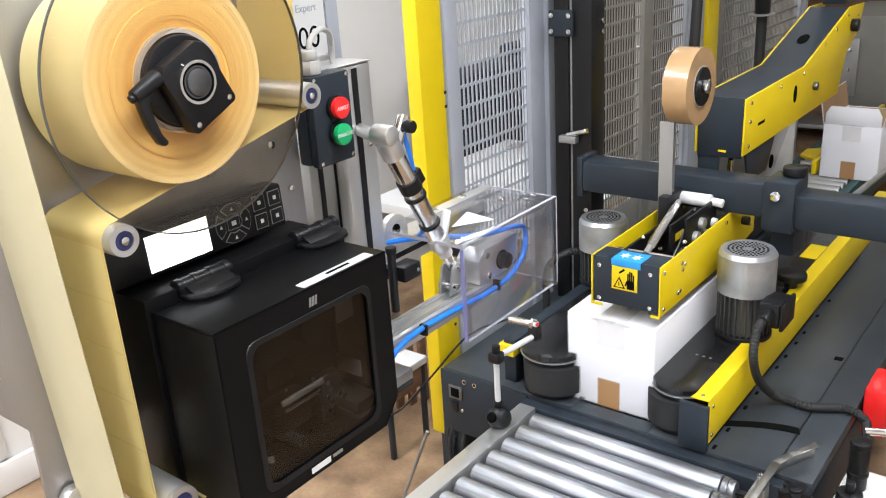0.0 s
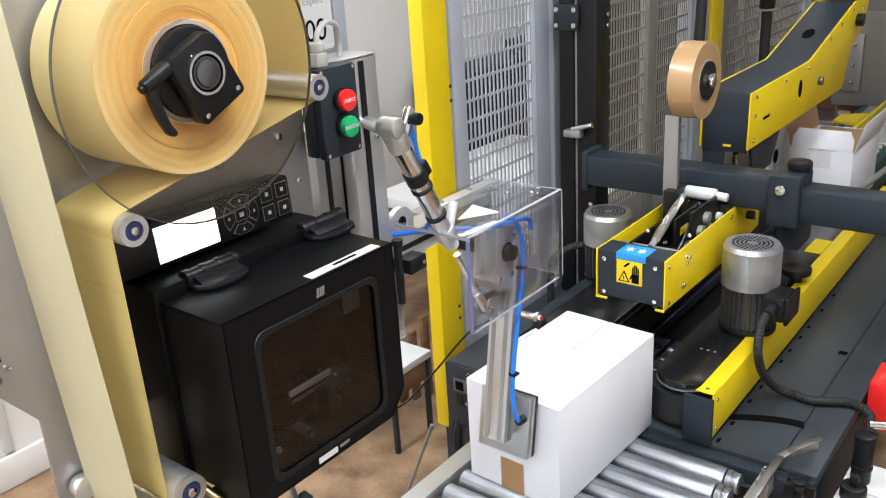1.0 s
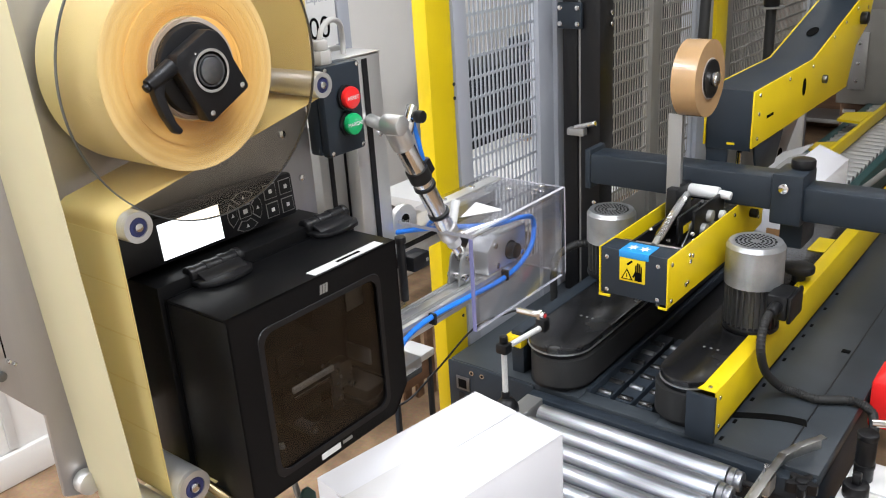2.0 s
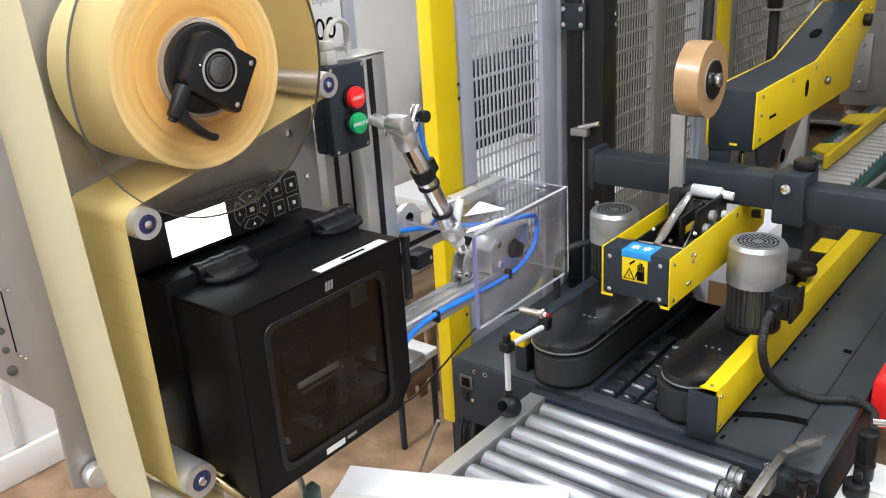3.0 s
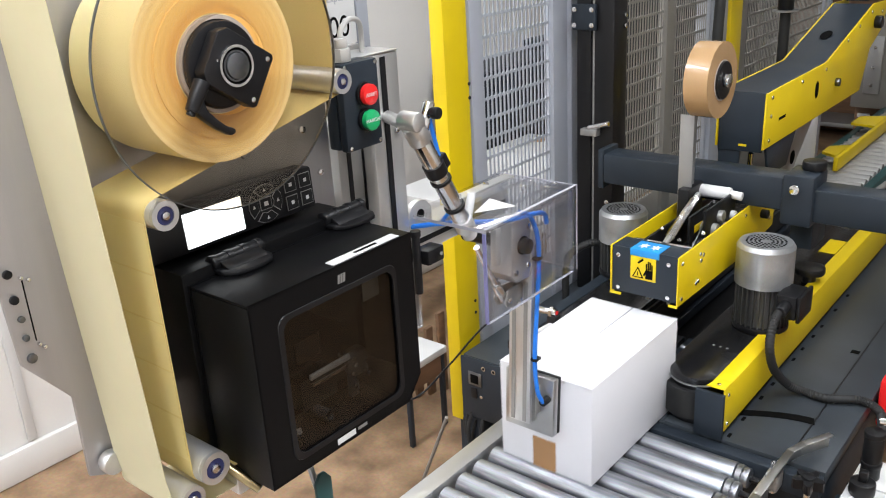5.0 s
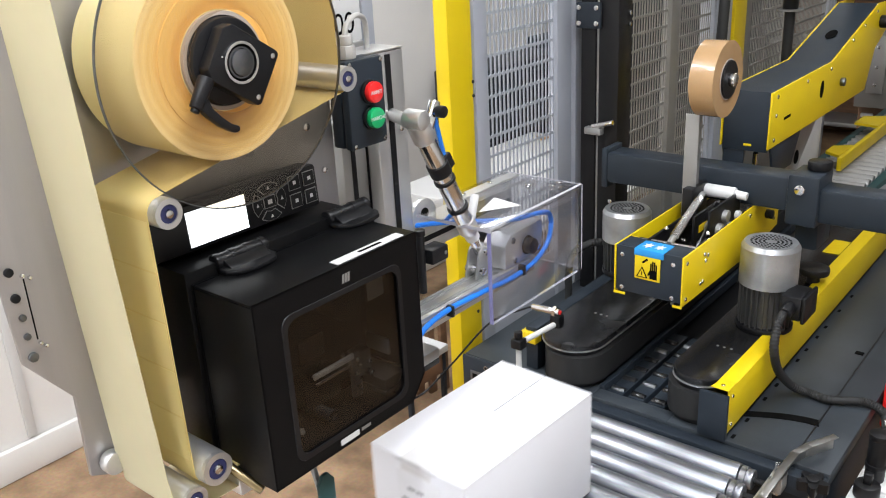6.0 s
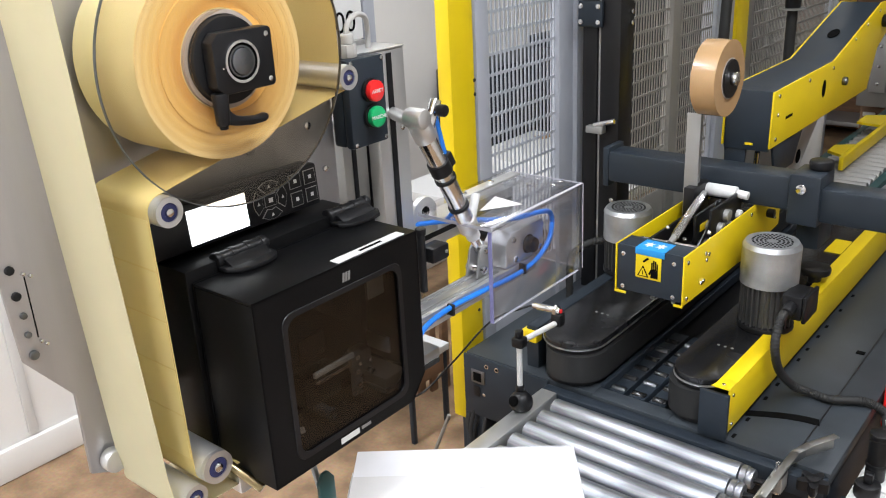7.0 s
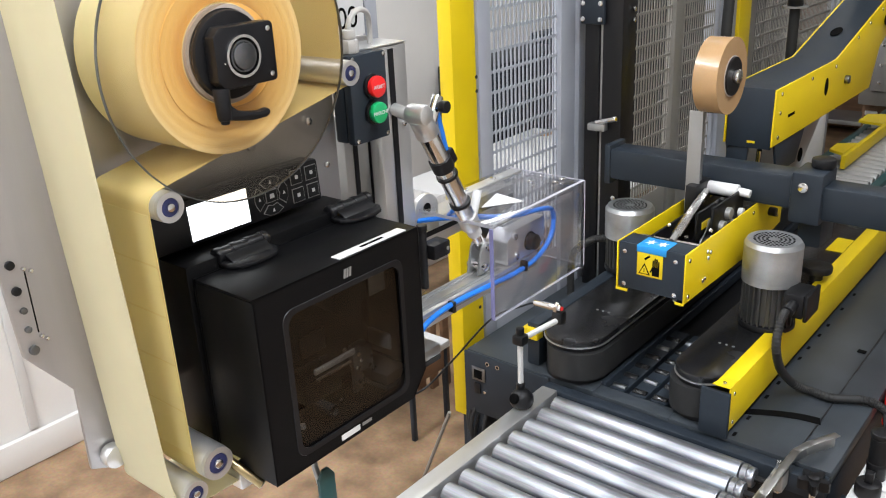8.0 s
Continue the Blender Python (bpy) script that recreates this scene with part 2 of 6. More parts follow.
def prism(poly, x0, x1, bev=0.0, bm=None, axis="x"):
    """A plate: poly of (y, z) swept along x, or of (x, y) along z, or (x, z) along y."""
    b = bmesh.new()

    def at(p, s):
        return {"x": (s, p[0], p[1]), "z": (p[0], p[1], s), "y": (p[0], s, p[1])}[axis]

    u = [b.verts.new(at(p, x0)) for p in poly]
    v = [b.verts.new(at(p, x1)) for p in poly]
    b.faces.new(u)
    b.faces.new(v)
    n = len(poly)
    for k in range(n):
        b.faces.new((u[k], u[(k + 1) % n], v[(k + 1) % n], v[k]))
    bmesh.ops.recalc_face_normals(b, faces=b.faces)
    if bev:
        bmesh.ops.bevel(b, geom=list(b.edges), offset=bev, segments=2, affect="EDGES", profile=0.5)
    return add(bm, b) if bm is not None else b


def curve_points(pts, n=8):
    """Catmull-Rom through pts."""
    P = [Vector(p) for p in pts]
    P = [2 * P[0] - P[1]] + P + [2 * P[-1] - P[-2]]
    out = []
    for i in range(1, len(P) - 2):
        for k in range(n):
            t = k / n
            a, b_, c, d = P[i - 1], P[i], P[i + 1], P[i + 2]
            out.append(0.5 * (2 * b_ + (c - a) * t + (2 * a - 5 * b_ + 4 * c - d) * t * t + (3 * b_ - a - 3 * c + d) * t ** 3))
    return out + [P[-2]]


def hose(pts, r, bm=None, n=8, seg=10, ribs=0.0):
    b = bmesh.new()
    C = curve_points(pts, n)
    rows = []
    up = Vector((0.3, 0.2, 0.9)).normalized()
    for i, c in enumerate(C):
        t = (C[min(i + 1, len(C) - 1)] - C[max(i - 1, 0)]).normalized()
        u = t.cross(up).normalized()
        w = t.cross(u)
        rr = r * (1 + (ribs if i % 2 else -ribs))
        rows.append([b.verts.new(c + rr * (math.cos(2 * math.pi * k / seg) * u + math.sin(2 * math.pi * k / seg) * w)) for k in range(seg)])
    for u, v in zip(rows, rows[1:]):
        for k in range(seg):
            b.faces.new((u[k], u[(k + 1) % seg], v[(k + 1) % seg], v[k]))
    b.faces.new(rows[0])
    b.faces.new(rows[-1])
    bmesh.ops.recalc_face_normals(b, faces=b.faces)
    return add(bm, b) if bm is not None else b


def ribbon(path, x0, x1, th=0.0006):
    """A web: path of (y, z), from x0 to x1, with thickness."""
    b = bmesh.new()
    n = len(path)
    rows = []
    for i, p in enumerate(path):
        a, c = path[max(i - 1, 0)], path[min(i + 1, n - 1)]
        d = Vector((c[0] - a[0], c[1] - a[1])).normalized()
        off = Vector((-d.y, d.x)) * th
        rows.append([b.verts.new((x, p[0] + s * off.x, p[1] + s * off.y)) for x, s in ((x0, 0), (x1, 0), (x1, 1), (x0, 1))])
    for u, v in zip(rows, rows[1:]):
        for k in range(4):
            b.faces.new((u[k], u[(k + 1) % 4], v[(k + 1) % 4], v[k]))
    b.faces.new(rows[0])
    b.faces.new(rows[-1])
    bmesh.ops.recalc_face_normals(b, faces=b.faces)
    return b


def words(name, text, m, size, mat_, parent, extrude=0.0002):
    cu = bpy.data.curves.new("txt", "FONT")
    cu.body, cu.size, cu.extrude, cu.align_x, cu.align_y = text, size, extrude, "CENTER", "CENTER"
    tmp = bpy.data.objects.new("txt", cu)
    me = bpy.data.meshes.new_from_object(tmp)
    bpy.data.objects.remove(tmp)
    bpy.data.curves.remove(cu)
    b = bmesh.new()
    b.from_mesh(me)
    bpy.data.meshes.remove(me)
    bmesh.ops.transform(b, matrix=m, verts=b.verts)
    return part(name, b, mat_, parent)


FACE_X = Matrix(((0, 0, 1, 0), (1, 0, 0, 0), (0, 1, 0, 0), (0, 0, 0, 1)))   # text that reads along +y, faces +x
FACE_Y = Matrix(((1, 0, 0, 0), (0, 0, -1, 0), (0, 1, 0, 0), (0, 0, 0, 1)))  # text that reads along +x, faces -y


def at(x, y, z):
    return Matrix.Translation((x, y, z))


def bolt(p, axis, r=0.004, h=0.003, bm=None):
    p = Vector(p)
    return rod(p, p + Vector(axis) * h, r, bm, seg=12, bev=0.0006)

# ---- the room ----
def room():
    b = box((-2.2, -3.5, -0.1), (3.0, 6.0, 0.0), 0)
    solid("floor", b, M_FLOOR, "stained tan concrete workshop floor", "floor", "structure")
    for n, lo, hi in (("wall_west", (-2.05, -3.5, 0), (-1.90, 6.0, 3.0)), ("wall_east", (2.9, -3.5, 0), (3.0, 6.0, 3.0)),
                      ("wall_north", (-1.9, 5.4, 0), (2.9, 5.5, 3.0)), ("wall_south", (-1.9, -3.5, 0), (2.9, -3.4, 3.0))):
        solid(n, box(lo, hi, 0), M_WALL, "plain white painted workshop wall", "wall", "structure")
    solid("ceiling", box((-2.05, -3.5, 3.0), (3.0, 6.0, 3.1), 0), M_CEIL, "plain pale ceiling", "ceiling", "structure")
    b = box((-1.897, -3.4, 0.002), (-1.875, 5.4, 0.11), 0.004)
    solid("baseboard", b, M_WALL, "white painted skirting board, scuffed", "baseboard", "structure")
    first = None
    for lx, ly in LAMPS:
        if first is None:
            first = thing("ceiling_light", (lx, ly, 2.94), "long white fluorescent ceiling light", "ceiling light", "ceiling lights")
            part("housing", box((lx - 0.14, ly - 0.8, 2.955), (lx + 0.14, ly + 0.8, 2.999)), M_WHITE, first)
            part("diffuser", box((lx - 0.12, ly - 0.77, 2.94), (lx + 0.12, ly + 0.77, 2.952)), M_LAMP, first)
        else:
            copy_thing(first, pose(lx, ly, 2.94))


room()

# ---- guard fence ----
def perforated(y0, y1, z0, z1, x, py, pz, sw, sh, th=0.002):
    """A steel sheet with rows of upright round-ended slots cut through."""
    b = bmesh.new()
    ny, nz = round((y1 - y0) / py), round((z1 - z0) / pz)
    py, pz = (y1 - y0) / ny, (z1 - z0) / nz
    for i in range(ny):
        for j in range(nz):
            cy, cz = y0 + (i + 0.5) * py, z0 + (j + 0.5) * pz
            o = [(-py / 2, -pz / 2), (py / 2, -pz / 2), (py / 2, pz / 2), (-py / 2, pz / 2)]
            w, h, k = sw / 2, sh / 2, sw / 2 * 0.55
            inner = [(-w, -h + k), (-w + k, -h), (w - k, -h), (w, -h + k), (w, h - k), (w - k, h), (-w + k, h), (-w, h - k)]
            for xx, flip in ((x, False), (x - th, True)):
                O = [b.verts.new((xx, cy + a, cz + c)) for a, c in o]
                I = [b.verts.new((xx, cy + a, cz + c)) for a, c in inner]
                fs = [(O[0], O[1], I[2], I[1]), (O[1], I[3], I[2]), (O[1], O[2], I[4], I[3]), (O[2], I[5], I[4]),
                      (O[2], O[3], I[6], I[5]), (O[3], I[7], I[6]), (O[3], O[0], I[0], I[7]), (O[0], I[1], I[0])]
                for f in fs:
                    b.faces.new(f[::-1] if flip else f)
                if not flip:
                    front = I
            for k2 in range(8):
                b.faces.new((front[k2], front[(k2 + 1) % 8], I[(k2 + 1) % 8], I[k2]))
    return b


def guard_door(y0, y1, px, label, z0=0.25, z1=1.98, lw=0.045, rw=0.05, mid=None, paint=M_GUARD):
    d = thing("guard_door", (px, (y0 + y1) / 2, z0), label, "guard door")
    part("stile", box((px - 0.02, y0, z0), (px + 0.008, y0 + lw, z1), 0.002), paint, d)
    b = box((px - 0.02, y1 - rw, z0), (px + 0.008, y1, z1), 0.002)
    box((px - 0.02, y1 - rw * 0.45, z0), (px + 0.02, y1 + 0.004, z1), 0.002, b)
    part("stile", b, M_GUARD, d)
    if mid:
        part("stile", box((px - 0.02, mid - 0.028, z0), (px + 0.008, mid + 0.028, z1), 0.002), paint, d)
    for z in (z0, z1 - 0.05):
        part("rail", box((px - 0.018, y0 + lw, z), (px + 0.004, y1 - rw, z + 0.05), 0.002), paint, d)
    spans = [(y0 + lw, y1 - rw)] if not mid else [(y0 + lw, mid - 0.028), (mid + 0.028, y1 - rw)]
    for a, c in spans:
        part("perforated_sheet", perforated(a, c, 0.80, z1 - 0.05, px - 0.004, 0.0158, 0.046, 0.0105, 0.040), paint, d,
             "grey sheet with upright slots")
        part("lower_panel", box((px - 0.008, a, z0 + 0.05), (px - 0.003, c, 0.80), 0.0008), paint, d)
    return d


def guards():
    p = thing("guard_post", (-0.44, 0.1, 0), "yellow painted square machine post on a dark foot", "post")
    part("post", box((-0.436, 0.055, 0.503), (-0.40, 0.135, 2.2), 0.003), M_YELLOW, p)
    part("foot", box((-0.428, 0.075, 0.0), (-0.404, 0.13, 0.502), 0.003), M_DARK, p, "dark steel foot")
    for z in (0.795, 0.765, 1.30, 1.27):
        part("bolt", bolt((-0.40, 0.12 if z < 1 else 0.133, z), (1, 0, 0), 0.004, 0.002), M_DARK, p)
    guard_door(0.14, 0.582, -0.405, "grey perforated guard door in a painted frame", lw=0.042, rw=0.115)
    # machine column between the doors
    c = thing("machine_column", (-0.31, 0.55, 0), "dark grey upright machine column with clamps", "column")
    b = box((-0.352, 0.50, 0.0), (-0.313, 0.58, 2.2), 0.003)
    part("profile", b, M_BLACK, c)
    part("slot_strip", box((-0.3125, 0.506, 0.0), (-0.305, 0.58, 2.2), 0.001), M_GREYST, c, "grey rail strip")
    part("side_profile", box((-0.3045, 0.500, 0.0), (-0.252, 0.565, 2.2), 0.003), M_BLACK, c)
    hp = part("hinge_plate", box((-0.360, 0.490, 1.368), (-0.296, 0.4995, 1.428), 0.003), M_DARK, c, "dark bolted hinge plate")
    for x in (-0.351, -0.305):
        for z in (1.380, 1.416):
            part("bolt", bolt((x, 0.490, z), (0, -1, 0), 0.006, 0.004), M_CHROME, hp)
    lt = part("latch", box((-0.33, 0.478, 1.118), (-0.285, 0.4995, 1.135), 0.002), M_GREYST, c, "bright steel latch")
    part("latch_arm", rod((-0.31, 0.486, 1.137), (-0.255, 0.486, 1.152), 0.007, bev=0.001), M_CHROME, lt)
    for z in (1.15, 1.03, 0.95):
        part("bolt", bolt((-0.265, 0.500, z), (0, -1, 0), 0.006, 0.005), M_CHROME, c)
    for z in (1.40, 1.375):
        part("bolt", bolt((-0.251, 0.548, z), (1, 0, 0), 0.006, 0.005), M_CHROME, c)
    guard_door(0.80, 1.425, -0.405, "dull grey perforated guard panel with a middle upright", lw=0.03, rw=0.03, mid=1.116, paint=M_DIM_GREY)
    p = thing("guard_post", (-0.44, 1.60, 0), "yellow painted machine post beside a grey upright", "post")
    part("post", box((-0.46, 1.552, 0.0), (-0.39, 1.652, 2.2), 0.004), M_YELLOW, p)
    part("upright", box((-0.46, 1.432, 0.0), (-0.40, 1.549, 2.2), 0.003), M_GUARD, p, "blue-grey steel upright")
    guard_door(1.655, 2.65, -0.405, "grey perforated guard panel at the infeed", lw=0.06, rw=0.06, mid=2.15, paint=M_DIM_GREY)


guards()


# ---- case sealer: bed and drives ----
def stadium(x0, x1, y0, y1, n=14):
    r, c = (x1 - x0) / 2, (x0 + x1) / 2
    arc = [(c - r * math.cos(math.pi * k / n), y0 + r - r * math.sin(math.pi * k / n)) for k in range(n + 1)]
    return arc + [(x1, y1), (x0, y1)]


def sealer_bed():
    t = thing("sealer_bed", (0.03, 0.6, 0), "dark grey powder-coated machine bed on a closed base", "machine bed")
    b = box((-0.376, 0.036, 0.672), (-0.046, 1.55, 0.70), 0.002)
    box((0.122, 0.03, 0.672), (0.425, 1.55, 0.70), 0.002, b)
    box((-0.046, 0.03, 0.672), (0.122, 0.068, 0.70), 0.002, b)
    part("deck", b, M_TABLE, t, "worn dark sheet deck")
    b = box((-0.15, 0.0, 0.655), (0.425, 0.028, 0.694), 0.003)
    part("front_lip", b, M_DARK, t)
    b = box((-0.37, 0.037, 0.545), (0.42, 1.54, 0.67), 0.002)
    part("body", b, M_DARK, t)
    sp = part("end_panel", box((-0.38, 0.029, 0.545), (-0.152, 0.0355, 0.698), 0.003), M_DARK, t)
    pl = part("socket_plate", box((-0.357, 0.0262, 0.632), (-0.320, 0.0288, 0.666), 0.001), M_DULL, sp)
    part("socket", box((-0.350, 0.0252, 0.638), (-0.328, 0.0261, 0.660), 0.0003), M_INK, pl)
    part("rocker_switch", box((-0.352, 0.0262, 0.598), (-0.334, 0.0288, 0.625), 0.001), M_BLACK, sp)
    for x in (-0.313, -0.285):
        eye = part("eyelet", ring((x, 0.0288, 0.682), (x, 0.0268, 0.682), 0.0055, 0.0035, seg=20), M_CHROME, sp)
        part("eyelet_hole", rod((x, 0.0288, 0.682), (x, 0.0280, 0.682), 0.0035, seg=14), M_INK, eye)
    part("bolt", bolt((-0.322, 0.029, 0.607), (0, -1, 0), 0.004, 0.003), M_CHROME, sp)
    for x in (-0.36, 0.38):
        for y in (0.06, 1.48):
            part("leg", box((x - 0.03, y - 0.02, 0), (x + 0.03, y + 0.04, 0.544), 0.003), M_DARK, t)
    # narrow seams and slots in the deck
    b = box((0.3565, 0.03, 0.7004), (0.3595, 1.5, 0.7012), 0)
    part("seam", b, M_BLACK, t)
    arc = [(0.235 + 0.12 * k / 12, 0.138 + 0.043 * math.sin(k / 12 * 1.5)) for k in range(13)]
    poly = [(x, y + 0.011) for x, y in arc] + [(x + (0.008 if k == 0 else 0), y - 0.011) for k, (x, y) in enumerate(arc[::-1])]
    part("curved_slot", prism(poly, 0.7003, 0.7014, axis="z"), M_INK, t, "black curved slot in the deck")
    part("square_hole", box((0.335, 0.50, 0.7003), (0.352, 0.515, 0.7014), 0), M_INK, t)
    for y in (0.050, 0.118, 0.212, 0.278, 0.404, 0.462, 0.535, 0.596, 0.70, 0.80):
        part("deck_notch", box((0.2425, y - 0.007, 0.7003), (0.2485, y + 0.007, 0.7012), 0), M_INK, t)
    # channel with small roller strips
    part("channel_floor", box((-0.046, 0.068, 0.66), (0.122, 1.5, 0.672), 0.001), M_BLACK, t)
    for k in range(3):
        x = -0.020 + 0.046 * k
        bar = part("roller_strip", box((x - 0.018, 0.085, 0.673), (x + 0.018, 0.40, 0.690), 0.002), M_DARK, t)
        for j in range(6):
            y = 0.10 + 0.05 * j
            part("small_roller", rod((x - 0.015, y, 0.6875), (x + 0.015, y, 0.6875), 0.0085, seg=14, bev=0.001), (M_DULL if (k * 5 + j * 3) % 4 == 0 else M_COVER), bar)
    for x in (-0.043, 0.119):
        part("channel_bar", box((x - 0.006, 0.07, 0.68), (x + 0.006, 1.2, 0.706), 0.0015), M_DARK, t)


sealer_bed()


def side_drives():
    d = thing("belt_drive", (-0.12, 0.3, 0.70), "black side belt drive with rounded housing", "belt drive", "side belt drives")
    part("housing", prism(stadium(-0.187, -0.055, 0.030, 1.25), 0.702, 0.785, axis="z"), M_BLACK, d)
    part("top_cover", prism(stadium(-0.191, -0.051, 0.026, 1.25), 0.787, 0.802, 0.003, axis="z"), M_COVER, d)
    part("belt", prism(stadium(-0.180, -0.046, 0.022, 1.25), 0.715, 0.775, axis="z"), M_RUBBER, d, "black rubber drive belt")
    part("edge_strip", prism(stadium(-0.1925, -0.0495, 0.0245, 1.25), 0.7853, 0.7867, axis="z"), M_ALU, d, "bright sheet edge under the cover")
    for k in range(3):
        part("rivet", bolt((-0.128 + 0.014 * k, 0.19, 0.802), (0, 0, 1), 0.003, 0.001), M_GREYST, d)
    part("back_channel", box((-0.225, 0.06, 0.70), (-0.195, 1.25, 0.80), 0.002), M_DARK, d)
    part("yellow_corner", box((-0.232, 0.05, 0.765), (-0.194, 0.075, 0.79), 0.002), M_YELLOW, d)

    d = thing("belt_drive", (0.16, 0.3, 0.70), "black side belt drive behind a yellow guard channel", "belt drive", "side belt drives")
    part("housing", prism(stadium(0.108, 0.212, 0.045, 1.25), 0.702, 0.785, axis="z"), M_BLACK, d)
    part("top_cover", prism(stadium(0.105, 0.215, 0.042, 1.25), 0.787, 0.802, 0.003, axis="z"), M_COVER, d)
    part("belt", prism(stadium(0.099, 0.206, 0.036, 1.25), 0.715, 0.775, axis="z"), M_RUBBER, d, "black rubber drive belt")
    part("edge_strip", prism(stadium(0.1035, 0.2165, 0.0405, 1.25), 0.7853, 0.7867, axis="z"), M_ALU, d, "bright sheet edge under the cover")
    for k in range(3):
        part("rivet", bolt((0.15 + 0.014 * k, 0.19, 0.802), (0, 0, 1), 0.003, 0.001), M_GREYST, d)
    b = prism([(0.03, 0.715), (1.42, 0.715), (1.42, 0.806), (0.03, 0.806)], 0.236, 0.240, 0.0006)
    box((0.208, 0.03, 0.803), (0.2395, 1.42, 0.8065), 0.001, b)
    part("guard_channel", b, M_YELLOW, d, "yellow painted guard channel")
    part("end_cap", box((0.186, 0.020, 0.702), (0.241, 0.029, 0.796), 0.0015), M_DARK, d)
    part("end_tab", prism([(0.206, 0.024), (0.24, 0.024), (0.24, 0.06), (0.215, 0.06)], 0.8068, 0.8085, axis="z"), M_YELLOW, d)
    for p, a in (((0.225, 0.035, 0.8085), (0, 0, 1)), ((0.240, 0.042, 0.79), (1, 0, 0)), ((0.240, 0.042, 0.73), (1, 0, 0))):
        part("bolt", bolt(p, a, 0.004, 0.003), M_CHROME, d)
    s = part("warning_sticker", box((0.165, 0.80, 0.8025), (0.205, 0.90, 0.8035), 0), M_YELLOW, d, "yellow warning sticker")


side_drives()


def motor(cx, cy, base, top, r, label, side):
    m = thing("motor", (cx, cy, base), label, "electric motor", "drive motors")
    hc = top - (top - base) * 0.47
    core = rod((cx, cy, base + 0.004), (cx, cy, hc + 0.01), r * 0.80, seg=32)
    fins = []
    for k in range(28):
        a = 2 * math.pi * k / 28
        mm = at(cx, cy, 0) @ Matrix.Rotation(a, 4, "Z")
        fins.append(mm)
    body = part("body", core, M_FIN, m, "black finned motor body")
    f0 = part("fin", box((cx + r * 0.76, cy - 0.0014, base + 0.012), (cx + r * 0.95, cy + 0.0014, hc + 0.004), 0), M_FIN, body)
    for k in range(1, 28):
        fk = new("fin", f0.data)
        fk.parent = body
        fk.rotation_euler = (0, 0, 2 * math.pi * k / 28)
    part("flange", rod((cx, cy, base), (cx, cy, base + 0.012), r * 0.98, seg=32, bev=0.002), M_BLACK, m)
    # fan cowl with rows of round holes in its cap
    b = ring((cx, cy, hc), (cx, cy, top - r * 0.16), r, r - 0.003, seg=48)
    c2 = ring((cx, cy, top - r * 0.16), (cx, cy, top), r, r * 0.80, seg=48)
    n = 48
    for v in c2.verts:
        if v.co.z > top - 1e-4:
            d2 = Vector((v.co.x - cx, v.co.y - cy, 0))
            v.co.x, v.co.y = cx + d2.x * 0.90, cy + d2.y * 0.90
    add(b, c2)
    rod((cx, cy, top - 0.006), (cx, cy, top - 0.001), r * 0.88, b, seg=48)
    cowl = part("fan_cowl", b, M_COWL, m, "silver fan cowl")
    hb = bmesh.new()
    for q in range(1, 6):
        rr = r * (0.10 + 0.14 * q)
        for k in range(6 + 6 * q):
            a = 2 * math.pi * (k + 0.3 * q) / (6 + 6 * q)
            rod((cx + rr * math.cos(a), cy + rr * math.sin(a), top - 0.0012), (cx + rr * math.cos(a), cy + rr * math.sin(a), top - 0.0004),
                0.0025, hb, seg=8)
    part("vent", hb, M_INK, cowl, "rows of dark vent holes")["kind"] = "stuff"
    if side:
        t = part("terminal_box", box((cx + r * 0.85, cy - 0.065, base + 0.055), (cx + r * 0.85 + 0.040, cy + 0.005, base + 0.105), 0.004), M_BLACK, m)
        part("lid", box((cx + r * 0.85 + 0.041, cy - 0.068, base + 0.052), (cx + r * 0.85 + 0.049, cy + 0.008, base + 0.108), 0.003), M_BLACK, t)
        part("gland", rod((cx + r * 0.85 + 0.02, cy - 0.066, base + 0.085), (cx + r * 0.85 + 0.02, cy - 0.095, base + 0.08), 0.012, seg=12, bev=0.001), M_BLACK, t)
    return m


motor(0.192, 0.328, 0.803, 0.990, 0.0575, "silver-topped electric motor on the belt drive beside the yellow channel", True)
motor(-0.185, 0.435, 0.803, 0.965, 0.0575, "silver-topped electric motor on the belt drive by the column", False)


def cables():
    c = thing("corrugated_cable", (0.29, 0.2, 0.70), "black corrugated cable lying over the machine bed", "cable")
    pts = [(0.258, 0.232, 0.885), (0.258, 0.205, 0.87), (0.262, 0.185, 0.83), (0.268, 0.205, 0.775), (0.286, 0.245, 0.727),
           (0.312, 0.266, 0.7105), (0.353, 0.262, 0.7105), (0.406, 0.288, 0.711), (0.433, 0.288, 0.708), (0.449, 0.295, 0.692)]
    part("sleeve", hose(pts, 0.0085, n=14, seg=12, ribs=0.07), M_RUBBER, c)
    c = thing("corrugated_cable", (-0.25, 0.42, 0.80), "black corrugated cable at the rear motor", "cable")
    pts = [(-0.235, 0.42, 0.875), (-0.265, 0.40, 0.87), (-0.295, 0.37, 0.845), (-0.30, 0.36, 0.80), (-0.30, 0.36, 0.702)]
    part("sleeve", hose(pts, 0.009, n=10, seg=12, ribs=0.07), M_RUBBER, c)


cables()


